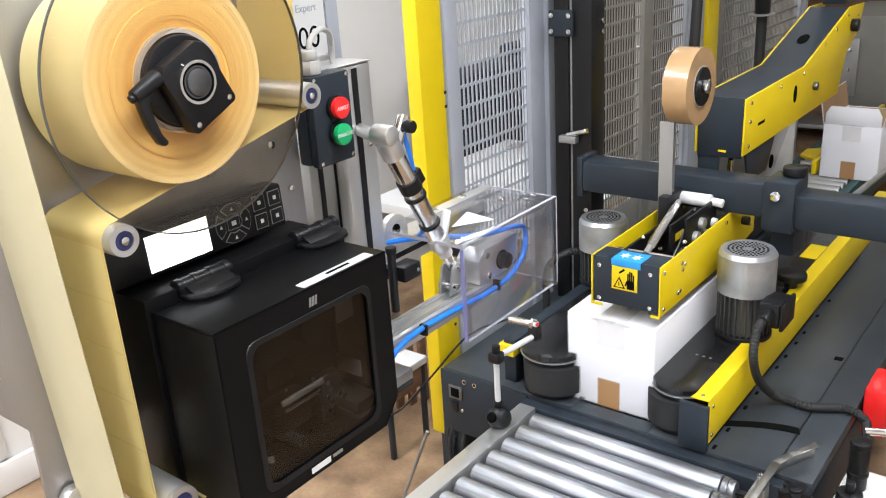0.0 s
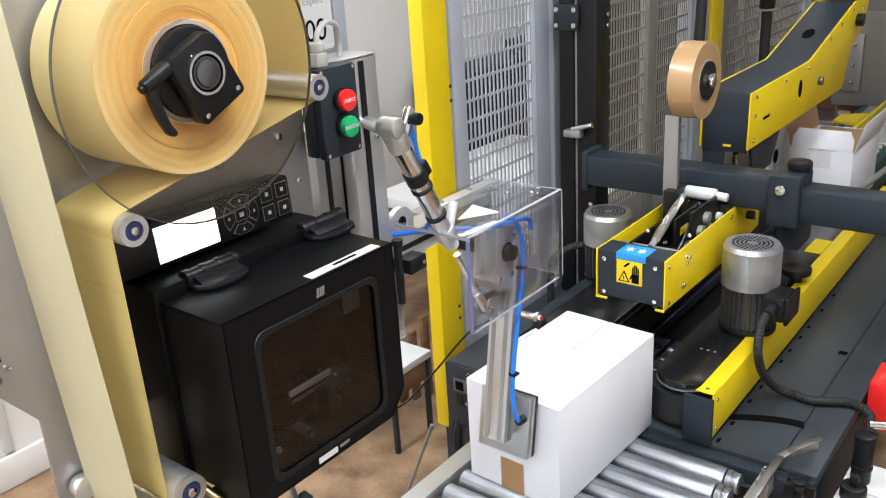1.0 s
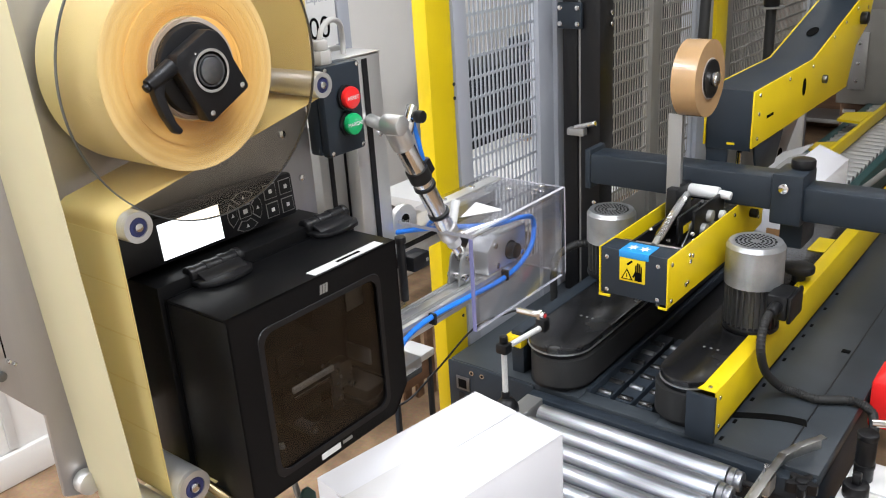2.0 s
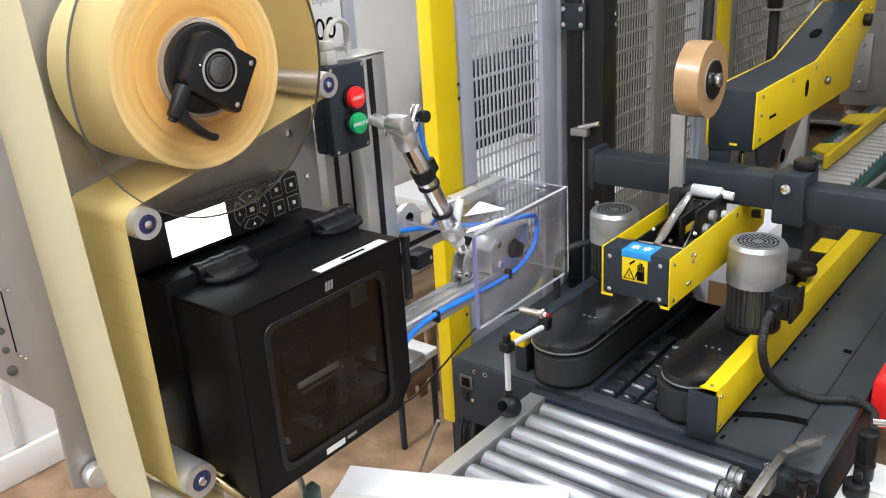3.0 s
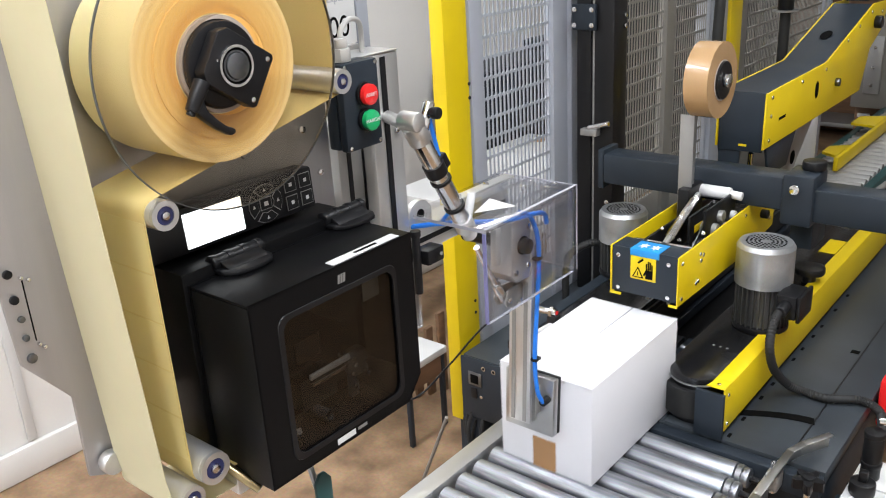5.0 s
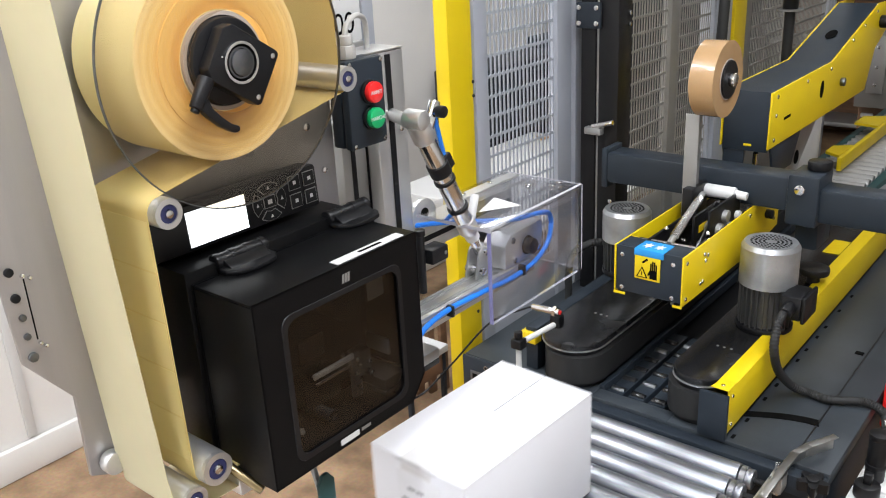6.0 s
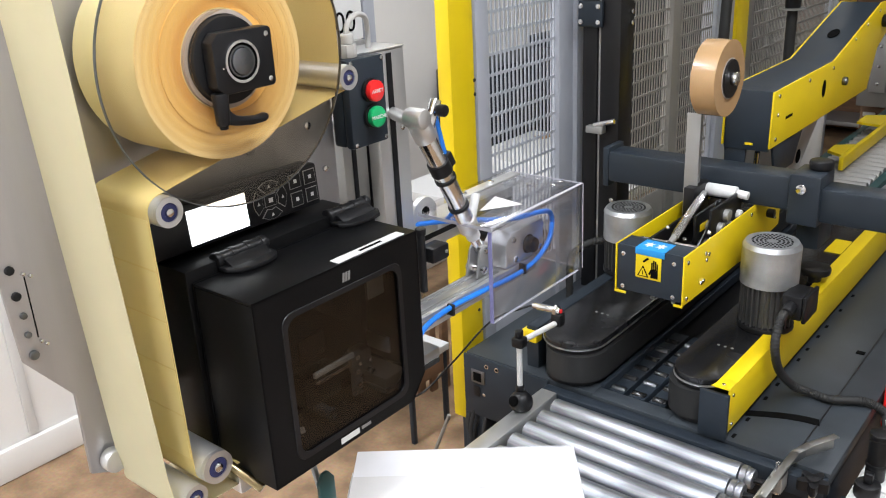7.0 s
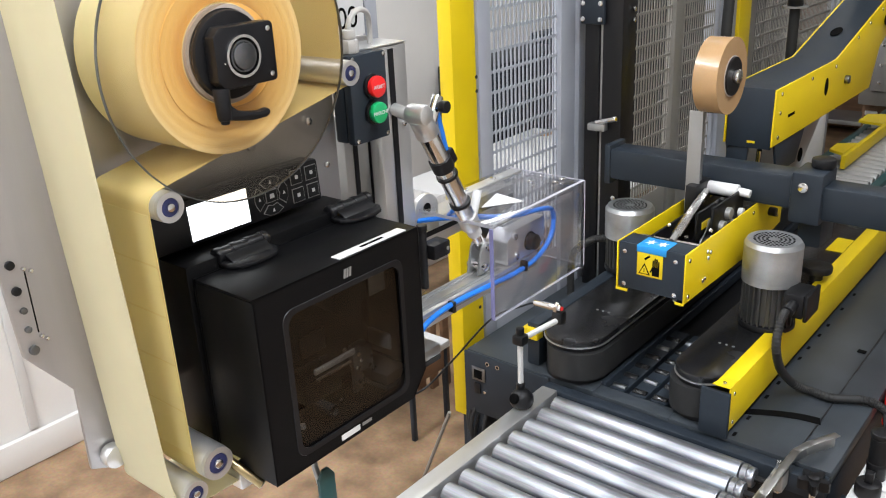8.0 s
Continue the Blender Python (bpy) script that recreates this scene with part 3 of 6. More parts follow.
# ---- tape head ----
def tape_head():
    h = thing("taping_unit", (0.047, 0.3, 0.92), "taping head with dark front and yellow side plates", "taping head")
    part("front_plate", box((-0.021, 0.079, 0.928), (0.115, 0.084, 1.022), 0.001), M_DARK, h)
    part("top_cover", box((-0.021, 0.0845, 1.018), (0.115, 0.135, 1.022), 0.001), M_DARK, h)
    for x0, x1 in ((0.1155, 0.1185), (-0.0245, -0.0215)):
        b = prism([(0.077, 0.922), (0.40, 0.917), (0.58, 0.935), (0.585, 1.026), (0.56, 1.026), (0.14, 1.0225), (0.077, 1.0225)], x0, x1, 0.0006)
        part("side_plate", b, M_YELLOW, h)
    part("lip", box((-0.0245, 0.076, 0.921), (0.0, 0.0785, 0.926), 0.0005), M_YELLOW, h)
    part("lip", box((0.10, 0.076, 0.919), (0.1185, 0.0785, 0.924), 0.0005), M_YELLOW, h)
    bolts = [((x, 0.079, z), (0, -1, 0)) for x in (0.005 - 0.012, 0.098) for z in (0.937, 1.005)]
    bolts += [((0.1185, y, z), (1, 0, 0)) for y, z in ((0.09, 1.008), (0.09, 0.935), (0.17, 1.0), (0.185, 0.994), (0.175, 0.985), (0.165, 0.945),
                                                       (0.155, 0.944), (0.555, 1.0), (0.55, 0.96), (0.40, 1.01))]
    for p, a in bolts:
        part("bolt", bolt(p, a, 0.0045, 0.003), M_CHROME, h)
    part("knob", rod((0.1185, 0.50, 0.985), (0.135, 0.50, 0.985), 0.010, seg=14, bev=0.002), M_BLACK, h)
    # hand warning sticker
    s = part("warning_sticker", box((0.019, 0.0775, 0.962), (0.072, 0.0785, 1.018), 0.0003), M_YELLOW, h, "yellow hand-hazard sticker")
    part("triangle", prism([(0.023, 0.966), (0.047, 0.966), (0.035, 0.989)], 0.0768, 0.0773, axis="y"), M_INK, s)
    part("triangle_field", prism([(0.0265, 0.968), (0.0435, 0.968), (0.035, 0.9845)], 0.0763, 0.0767, axis="y"), M_YELLOW, s)
    part("mark", box((0.0342, 0.0758, 0.9705), (0.0358, 0.0762, 0.979), 0), M_INK, s)
    hb = box((0.051, 0.0768, 0.966), (0.066, 0.0773, 0.984), 0.0002)
    for k, (a, c) in enumerate(((0.0515, 0.998), (0.0553, 1.003), (0.0591, 1.002), (0.0629, 0.997))):
        box((a, 0.0768, 0.983), (a + 0.003, 0.0773, c), 0.0002, hb)
    box((0.047, 0.0768, 0.972), (0.0505, 0.0773, 0.984), 0.0002, hb, at(0.049, 0, 0.975) @ Matrix.Rotation(radians(25), 4, "Y") @ at(-0.049, 0, -0.975))
    part("hand_mark", hb, M_INK, s)
    part("arm_mark", box((0.034, 0.0768, 0.999), (0.048, 0.0773, 1.003), 0.0002, None, at(0.041, 0, 1.0) @ Matrix.Rotation(radians(-40), 4, "Y") @ at(-0.041, 0, -1.0)), M_INK, s)
    s = part("blue_sticker", box((0.018, 0.0765, 1.010), (0.078, 0.125, 1.0235), 0.0005), M_BLUETAG, h, "blue and white sticker")
    for k in range(2):
        part("white_star", prism([(0.036 + 0.024 * k + 0.011 * math.cos(a) * (1 if i % 2 else 0.45), 0.101 + 0.015 * math.sin(a) * (1 if i % 2 else 0.45))
                                  for i, a in enumerate([2 * math.pi * j / 12 for j in range(12)])], 1.0236, 1.0240, axis="z"), M_WHITE, s)
    # works inside
    part("guide_roller", rod((0.015, 0.40, 1.052), (0.085, 0.40, 1.052), 0.014, seg=20, bev=0.002), M_WHITE, h, "white plastic roller")
    part("roller_pin", rod((0.085, 0.40, 1.052), (0.11, 0.40, 1.05), 0.009, seg=14, bev=0.001), M_WHITE, h)
    part("spring_bar", rod((0.045, 0.17, 1.005), (0.03, 0.36, 1.055), 0.0065, seg=14), M_GREYST, h)
    part("cross_pin", rod((-0.02, 0.17, 1.005), (0.115, 0.19, 1.0), 0.004, seg=10), M_CHROME, h)
    part("link", box((0.060, 0.24, 0.985), (0.066, 0.37, 1.045), 0.003), M_BLACK, h)
    part("link", box((0.084, 0.26, 0.98), (0.090, 0.42, 1.055), 0.003), M_BLACK, h)
    for y, z in ((0.30, 1.005), (0.33, 1.025), (0.36, 0.99), (0.28, 0.975)):
        part("roller", rod((0.06, y, z), (0.10, y, z), 0.013, seg=18, bev=0.001), M_GREYST, h)
    coil = [Vector((0.045, 0.17, 1.005)).lerp(Vector((0.03, 0.36, 1.055)), 0.12 + 0.0045 * q) + 0.0088 * Vector((math.cos(q * 0.9), 0, math.sin(q * 0.9))) for q in range(170)]
    part("tension_spring", hose(coil, 0.0013, n=1, seg=6), M_CHROME, h, "bright tension spring")
    for y, z, rr in ((0.245, 0.995, 0.009), (0.315, 0.982, 0.008), (0.385, 1.012, 0.010), (0.42, 0.99, 0.007)):
        wheel = part("wheel", rod((0.094, y, z), (0.104, y, z), rr, seg=18, bev=0.001), M_WHITE, h, "pale plastic wheel")
        part("wheel_bolt", bolt((0.104, y, z), (1, 0, 0), 0.0035, 0.002), M_CHROME, wheel)
    part("swing_lever", box((0.071, 0.0, 0.0), (0.075, 0.135, 0.016), 0.002, None, at(0, 0.24, 0.965) @ Matrix.Rotation(radians(33), 4, "X")), M_DULL, h)
    part("swing_lever", box((0.078, 0.0, 0.0), (0.081, 0.10, 0.012), 0.002, None, at(0, 0.30, 1.052) @ Matrix.Rotation(radians(-28), 4, "X")), M_BLACK, h)
    part("caution_label", box((0.066, 0.262, 1.004), (0.0665, 0.30, 1.020), 0), M_YELLOW, h)
    part("blade_guard", box((0.004, 0.20, 0.962), (0.058, 0.206, 0.995), 0.001), M_DULL, h)
    for x, y, z in ((0.010, 0.235, 1.012), (0.03, 0.215, 0.998), (0.052, 0.225, 0.998), (0.098, 0.235, 1.018)):
        part("bolt", bolt((x, y, z), (0, -1, 0.4), 0.004, 0.004), M_CHROME, h)
    part("frame_side", box((0.0, 0.14, 0.935), (0.006, 0.55, 1.01), 0.002), M_BLACK, h)
    part("inner_floor", box((-0.018, 0.09, 0.93), (0.112, 0.56, 0.94), 0.001), M_BLACK, h)
    part("mast_block", box((-0.004, 0.33, 0.99), (0.02, 0.41, 1.07), 0.003), M_BLACK, h)
    b = box((-0.014, 0.352, 1.0), (0.0165, 0.355, 1.225), 0.0008)
    box((0.006, 0.3552, 1.0), (0.0095, 0.382, 1.312), 0.0008, b)
    part("mast", b, M_GREYST, h, "upright folded steel tape bracket")
    part("spindle", rod((0.008, 0.362, 1.300), (0.083, 0.362, 1.300), 0.011, seg=18, bev=0.001), M_CHROME, h)
    for x in (0.03, 0.075):
        part("wiper_arm", rod((x, 0.18, 0.935), (x, 0.13, 0.898), 0.004, seg=8), M_GREYST, h)
    r = thing("tape_roll", (0.04, 0.362, 1.300), "roll of amber packing tape on a spindle", "tape roll")
    part("tape", ring((0.0175, 0.362, 1.300), (0.067, 0.362, 1.300), 0.0765, 0.041, seg=72), M_TAPE, r)
    part("core", ring((0.0165, 0.362, 1.300), (0.068, 0.362, 1.300), 0.041, 0.0385, seg=48), M_CORE, r, "pale paper core")
    hub = part("hub", ring((0.0150, 0.362, 1.300), (0.072, 0.362, 1.300), 0.0382, 0.0115, seg=36), M_BLACK, r)
    part("hub_cap", rod((0.072, 0.362, 1.300), (0.084, 0.362, 1.300), 0.014, seg=18, bev=0.002), M_CHROME, hub)


tape_head()


# ---- beam and folding arm ----
def upper_frame():
    b = thing("cross_beam", (0.2, 0.45, 1.0), "dark grey square cross beam over the bed", "beam")
    part("beam", box((-0.235, 0.42, 1.024), (0.19, 0.49, 1.097), 0.008), M_DARK, b)
    part("beam", box((0.245, 0.42, 1.009), (0.80, 0.49, 1.082), 0.008), M_DARK, b)
    part("end_plate", box((-0.251, 0.425, 1.010), (-0.2355, 0.50, 1.104), 0.003), M_DARK, b)
    j = part("joint_block", box((0.186, 0.41, 1.000), (0.25, 0.50, 1.108), 0.006), M_DARK, b)
    part("joint_bolt", rod((0.214, 0.41, 1.08), (0.214, 0.40, 1.08), 0.011, seg=18, bev=0.003), M_CHROME, j)
    part("joint_cap", rod((0.23, 0.47, 1.108), (0.23, 0.47, 1.128), 0.024, seg=20, bev=0.004), M_BLACK, j)
    part("slide_block", box((0.192, 0.47, 0.93), (0.240, 0.56, 0.999), 0.004), M_DARK, b)
    part("leg", box((0.72, 0.42, 0.0), (0.80, 0.49, 1.008), 0.004), M_DARK, b)
    k = thing("height_knob", (0.23, 0.62, 0.802), "black round adjusting knob on the belt drive", "knob")
    part("knob", rod((0.205, 0.60, 0.825), (0.205, 0.60, 0.842), 0.034, seg=28, bev=0.004), M_BLACK, k)
    part("stem", rod((0.205, 0.60, 0.803), (0.205, 0.60, 0.825), 0.015, seg=14), M_BLACK, k)

    a = thing("folding_arm", (0.035, 1.0, 1.1), "yellow-sided folding arm with dark top cover", "machine arm")
    poly = [(0.567, 1.108), (1.324, 1.107), (1.385, 1.215), (1.50, 1.262), (1.535, 1.336), (1.378, 1.341), (0.985, 1.239), (0.570, 1.235)]
    part("side_plate", prism(poly, 0.084, 0.088, 0.0006), M_YELLOW, a)
    part("side_plate", prism(poly, -0.024, -0.020, 0.0006), M_YELLOW, a)
    part("front_cap", box((-0.0195, 0.572, 1.10), (0.0835, 0.577, 1.236), 0.001), M_DARK, a)
    top = prism([(0.578, 1.2345), (0.986, 1.2382), (1.378, 1.3400), (1.378, 1.336), (0.988, 1.234), (0.578, 1.230)], -0.0195, 0.0835)
    part("top_cover", top, M_DARK, a)
    part("under_cover", box((-0.0195, 0.60, 1.112), (0.0835, 1.30, 1.116), 0.001), M_DARK, a)
    oh = prism([(0.032 + 0.014 * math.cos(t), 0.03 * math.sin(t)) for t in [2 * math.pi * q / 18 for q in range(18)]], 0.0, 0.0008, axis="z")
    bmesh.ops.transform(oh, verts=oh.verts, matrix=at(0, 1.15, 1.2825) @ Matrix.Rotation(math.atan2(0.101, 0.392), 4, "X"))
    part("oval_hole", oh, M_INK, a)
    for y, z in ((0.60, 1.222), (0.598, 1.18), (0.595, 1.125), (0.80, 1.222), (0.98, 1.222), (1.15, 1.27), (1.25, 1.295), (1.47, 1.31), (1.36, 1.32)):
        part("bolt", bolt((0.088, y, z), (1, 0, 0), 0.005, 0.003), M_CHROME, a)
    part("slot_hole", prism([(0.921 + 0.014 * math.cos(t), 1.181 + 0.022 * math.sin(t)) for t in [2 * math.pi * q / 18 for q in range(18)]], 0.0882, 0.0888), M_INK, a)
    part("pivot_bolt", rod((0.088, 1.078, 1.173), (0.10, 1.078, 1.173), 0.011, seg=18, bev=0.002), M_DULL, a)
    part("clamp_knob", rod((0.088, 1.41, 1.287), (0.108, 1.41, 1.287), 0.018, seg=18, bev=0.003), M_BLACK, a)
    part("small_marks", box((0.0882, 0.655, 1.158), (0.0886, 0.70, 1.165), 0), M_INK, a)
    for x0, poly in ((-0.02, [(0.575, 1.10), (0.60, 1.03), (0.70, 1.03), (0.73, 1.10)]), (0.078, [(0.60, 1.105), (0.63, 1.03), (0.75, 1.03), (0.80, 1.105)])):
        part("wedge_plate", prism(poly, x0, x0 + 0.006, 0.001), M_DARK, a)
    part("front_web", box((-0.0195, 0.578, 1.045), (0.03, 0.583, 1.10), 0.001), M_DARK, a)
    part("yellow_mark", box((0.030, 0.5705, 1.112), (0.048, 0.5715, 1.117), 0), M_YELLOW, a)
    part("hook", rod((0.05, 0.60, 1.09), (0.045, 0.61, 1.045), 0.006, seg=12), M_CHROME, a)
    part("hanger", box((0.0, 1.42, 1.342), (0.06, 1.50, 2.999), 0.003), M_DARK, a)


upper_frame()


# ---- outfeed conveyor ----
def conveyor():
    c = thing("roller_conveyor", (0.1, -0.6, 0), "roller conveyor with bright steel rollers in grey rails", "conveyor")
    b = box((-0.145, -1.25, 0.60), (-0.108, -0.004, 0.700), 0.002)
    part("side_rail", b, M_ALU, c, "pale grey side rail")
    part("side_rail", box((0.335, -1.25, 0.60), (0.345, -0.012, 0.686), 0.002), M_ALU, c)
    for y in (-1.15, -0.25):
        for x in (-0.15, 0.34):
            part("leg", box((x - 0.02, y - 0.02, 0), (x + 0.02, y + 0.02, 0.60), 0.002), M_GREYST, c)
    first = None
    for k in range(24):
        y = -0.028 - 0.0503 * k
        if first is None:
            bm = rod((-0.098, y, 0.678), (0.290, y, 0.678), 0.0215, seg=28, bev=0.0012)
            ring((0.293, y, 0.678), (0.303, y, 0.678), 0.0205, 0.012, bm, seg=24)
            rod((0.302, y, 0.678), (0.316, y, 0.678), 0.0185, bm, seg=24, bev=0.003)
            first = part("roller", bm, M_ROLLER, c)
            axle = part("axle", rod((-0.107, y, 0.678), (-0.098, y, 0.678), 0.006, seg=10), M_BLACK, first)
            end = part("axle", rod((0.316, y, 0.678), (0.335, y, 0.678), 0.006, seg=10), M_BLACK, first)
        else:
            r = new("roller", first.data)
            r.parent = c
            r.location = (0, -0.0503 * k, 0)
            for q in (axle, end):
                o = new("axle", q.data)
                o.parent = r
    # guide lever by the outer rail
    g = thing("guide_lever", (0.37, -0.1, 0.70), "bent stainless steel guide lever on a clamp", "lever")
    pts = [(0.352, -0.32), (0.364, -0.15), (0.366, 0.0), (0.378, 0.037), (0.408, 0.092)]
    for (x0, y0), (x1, y1) in zip(pts, pts[1:]):
        d = Vector((x1 - x0, y1 - y0, 0))
        m = at(x0, y0, 0.728) @ Matrix.Rotation(math.atan2(d.y, d.x), 4, "Z")
        blade = part("blade", box((0, -0.0015, -0.014), (d.length + 0.001, 0.0015, 0.0128), 0.0005, None, m), M_STEEL, g)
        part("folded_edge", box((0, -0.012, 0.0130), (d.length + 0.001, 0.0015, 0.0148), 0.0005, None, m), M_STEEL, blade)
    part("clamp", box((0.350, -0.06, 0.69), (0.372, -0.03, 0.722), 0.002), M_GREYST, g)
    part("post", rod((0.36, -0.045, 0.68), (0.36, -0.045, 0.74), 0.006, seg=12), M_CHROME, g)
    star = [(0.416 + q * math.cos(a), -0.042 + q * math.sin(a)) for q, a in ((0.0205 + 0.0065 * math.cos(5 * t), t) for t in (2 * math.pi * k / 50 for k in range(50)))]
    b = prism(star, 0.712, 0.730, axis="z")
    rod((0.416, -0.042, 0.730), (0.416, -0.042, 0.734), 0.011, b, seg=20, bev=0.002)
    s = thing("star_knob", (0.416, -0.042, 0.70), "black star-shaped clamping knob beside the lever", "knob")
    part("knob", b, M_BLACK, s)
    part("stem", rod((0.416, -0.042, 0.69), (0.416, -0.042, 0.715), 0.006, seg=10), M_CHROME, s)


conveyor()


LEAD = [(-0.188, 0.033, 0.865), (-0.204, 0.018, 0.860), (-0.25, -0.035, 0.838), (-0.32, -0.086, 0.740), (-0.37, -0.144, 0.674), (-0.40, -0.25, 0.70), (-0.40, -0.32, 0.76), (-0.36, -0.55, 1.0), (-0.32, -0.738, 1.25)]


def crank():
    k = thing("sensor_stand", (-0.14, -0.09, 0.70), "jointed white sensor rod with a black ball knob", "sensor stand")
    part("rod", rod((-0.140, -0.090, 0.72), (-0.140, -0.090, 0.862), 0.0058, seg=16), M_WHITE, k, "white coated upright rod")
    b = bmesh.new()
    bmesh.ops.create_uvsphere(b, u_segments=24, v_segments=16, radius=0.024)
    for v in b.verts:
        v.co.z = max(v.co.z, -0.013)
    bmesh.ops.transform(b, verts=b.verts, matrix=at(-0.135, -0.094, 0.7145))
    ball = part("ball_knob", b, M_BLACK, k)
    part("socket", rod((-0.137, -0.108, 0.722), (-0.140, -0.119, 0.726), 0.0105, seg=16, bev=0.002), M_INK, ball)
    part("boss", rod((-0.140, -0.090, 0.733), (-0.140, -0.090, 0.750), 0.009, seg=16, bev=0.002), M_BLACK, ball)
    j = part("joint", box((-0.152, -0.102, 0.836), (-0.127, -0.078, 0.857), 0.004), M_BLACK, k)
    part("joint_cap", rod((-0.140, -0.090, 0.857), (-0.140, -0.090, 0.872), 0.0085, seg=14, bev=0.002), M_BLACK, j)
    part("cross_rod", rod((-0.136, -0.080, 0.847), (-0.129, 0.030, 0.842), 0.0058, seg=16), M_WHITE, k, "white coated cross rod")
    part("clamp", box((-0.140, 0.022, 0.834), (-0.117, 0.044, 0.862), 0.004), M_BLACK, k)
    s = part("sensor", rod((-0.188, 0.033, 0.865), (-0.122, 0.033, 0.868), 0.0072, seg=18, bev=0.001), M_CHROME, k, "chrome barrel sensor")
    part("sensor_face", rod((-0.122, 0.033, 0.868), (-0.1205, 0.033, 0.868), 0.0045, seg=18), M_RED, s)
    part("nut", rod((-0.136, 0.033, 0.8675), (-0.129, 0.033, 0.8675), 0.0115, seg=6), M_CHROME, s)
    part("sensor_lead", hose(LEAD, 0.0022, seg=8), M_BLACK, s)


crank()


# ---- label printer ----
PX, PY0, PY1, PZ0, PZ1 = 0.105, -0.884, -0.642, 1.0855, 1.300


def printer():
    p = thing("label_printer", (0.0, -0.76, PZ0), "black industrial label printer with smoked window and lit display", "label printer")
    sect = [(PY0, PZ0), (PY1 - 0.022, PZ0), (PY1, PZ0 + 0.028), (PY1, PZ1), (PY0, PZ1)]
    part("electronics_case", prism([(PY0 - 0.004, PZ0 - 0.002), (PY1, PZ0), (PY1, 1.312), (PY0 - 0.004, 1.312)], -0.05, 0.008, 0.002), M_PRINTER, p)
    # hollow door cover with the window opening
    w0, w1, h0, h1 = -0.848, -0.676, 1.104, 1.270
    door = part("door", prism(sect, 0.0115, 0.014), M_PRINTER, p)
    part("top_panel", box((0.0145, PY0, PZ1 - 0.003), (PX, PY1, PZ1), 0.001), M_PRINTER, door)
    part("side_panel", box((0.0145, PY0, PZ0), (PX, PY0 + 0.003, PZ1 - 0.0035), 0.001), M_PRINTER, door)
    part("side_panel", box((0.0145, PY1 - 0.003, PZ0 + 0.03), (PX, PY1, PZ1 - 0.0035), 0.001), M_PRINTER, door)
    part("bottom_panel", box((0.0145, PY0 + 0.0035, PZ0), (PX, PY1 - 0.024, PZ0 + 0.003), 0.001), M_PRINTER, door)
    part("corner_panel", prism([(PY1 - 0.024, PZ0), (PY1, PZ0 + 0.029), (PY1 - 0.003, PZ0 + 0.029), (PY1 - 0.025, PZ0 + 0.003)], 0.0145, PX, 0), M_PRINTER, door)
    bm = bmesh.new()
    n = 6
    r = 0.014

    def rrect(a0, a1, b0, b1, rr):
        out = []
        for cx, cz, s in ((a1 - rr, b1 - rr, 0), (a0 + rr, b1 - rr, 1), (a0 + rr, b0 + rr, 2), (a1 - rr, b0 + rr, 3)):
            for k in range(n):
                t = (s + k / (n - 1)) * math.pi / 2
                out.append((cx + rr * math.cos(t), cz + rr * math.sin(t)))
        return out

    inner = rrect(w0, w1, h0, h1, r)
    outer = []
    corners = [(PY1, PZ1), (PY0, PZ1), (PY0, PZ0), (PY1, PZ0)]
    for s, (cy, cz) in enumerate(corners):
        for k in range(n):
            if s == 3:
                f = k / (n - 1)
                outer.append((PY1 - 0.024 * (1 - f), PZ0 + 0.029 * f))
            else:
                outer.append((cy, cz))
    # the chamfer is the fourth corner
    ring_in = [(bm.verts.new((PX, y, z)), bm.verts.new((PX - 0.006, y, z))) for y, z in inner]
    cache = {}

    def v(y, z, x):
        key = (round(y, 5), round(z, 5), x)
        if key not in cache:
            cache[key] = bm.verts.new((x, y, z))
        return cache[key]

    N = len(inner)
    for k in range(N):
        q = (k + 1) % N
        o0, o1 = v(*outer[k], PX), v(*outer[q], PX)
        loop = [ring_in[k][0], ring_in[q][0], o1] + ([o0] if o0 != o1 else [])
        bm.faces.new(loop)
        bm.faces.new((ring_in[k][0], ring_in[k][1], ring_in[q][1], ring_in[q][0]))
    bmesh.ops.recalc_face_normals(bm, faces=bm.faces)
    part("door_face", bm, M_PRINTER, door)
    bm = bmesh.new()
    a_ = [bm.verts.new((PX + 0.0012, y, z)) for y, z in rrect(w0 - 0.003, w1 + 0.003, h0 - 0.003, h1 + 0.003, r)]
    c_ = [bm.verts.new((PX + 0.0012, y, z)) for y, z in rrect(w0 + 0.003, w1 - 0.003, h0 + 0.003, h1 - 0.003, r)]
    d_ = [bm.verts.new((PX - 0.001, y, z)) for y, z in rrect(w0 + 0.003, w1 - 0.003, h0 + 0.003, h1 - 0.003, r)]
    e_ = [bm.verts.new((PX + 0.0002, y, z)) for y, z in rrect(w0 - 0.0035, w1 + 0.0035, h0 - 0.0035, h1 + 0.0035, r)]
    for u, w in ((a_, c_), (c_, d_), (a_, e_)):
        for k in range(N):
            bm.faces.new((u[k], u[(k + 1) % N], w[(k + 1) % N], w[k]))
    bmesh.ops.recalc_face_normals(bm, faces=bm.faces)
    part("window_seal", bm, M_BLACK, door)
    win = part("window", prism(inner, PX - 0.005, PX - 0.002), M_SMOKE, door, "smoked clear window")
    win.visible_shadow = False
    # print mechanism seen through the window
    mech = part("print_mechanism", box((0.016, -0.86, 1.105), (0.02, -0.66, 1.29), 0.001), M_RUBBER, p)
    part("head_bar", box((0.058, -0.780, 1.1545), (0.062, -0.716, 1.1620), 0.0015), M_ALU, mech, "bright print head bar")
    part("guide_bar", rod((0.060, -0.778, 1.1475), (0.060, -0.724, 1.1475), 0.0022, seg=10), M_CHROME, mech)
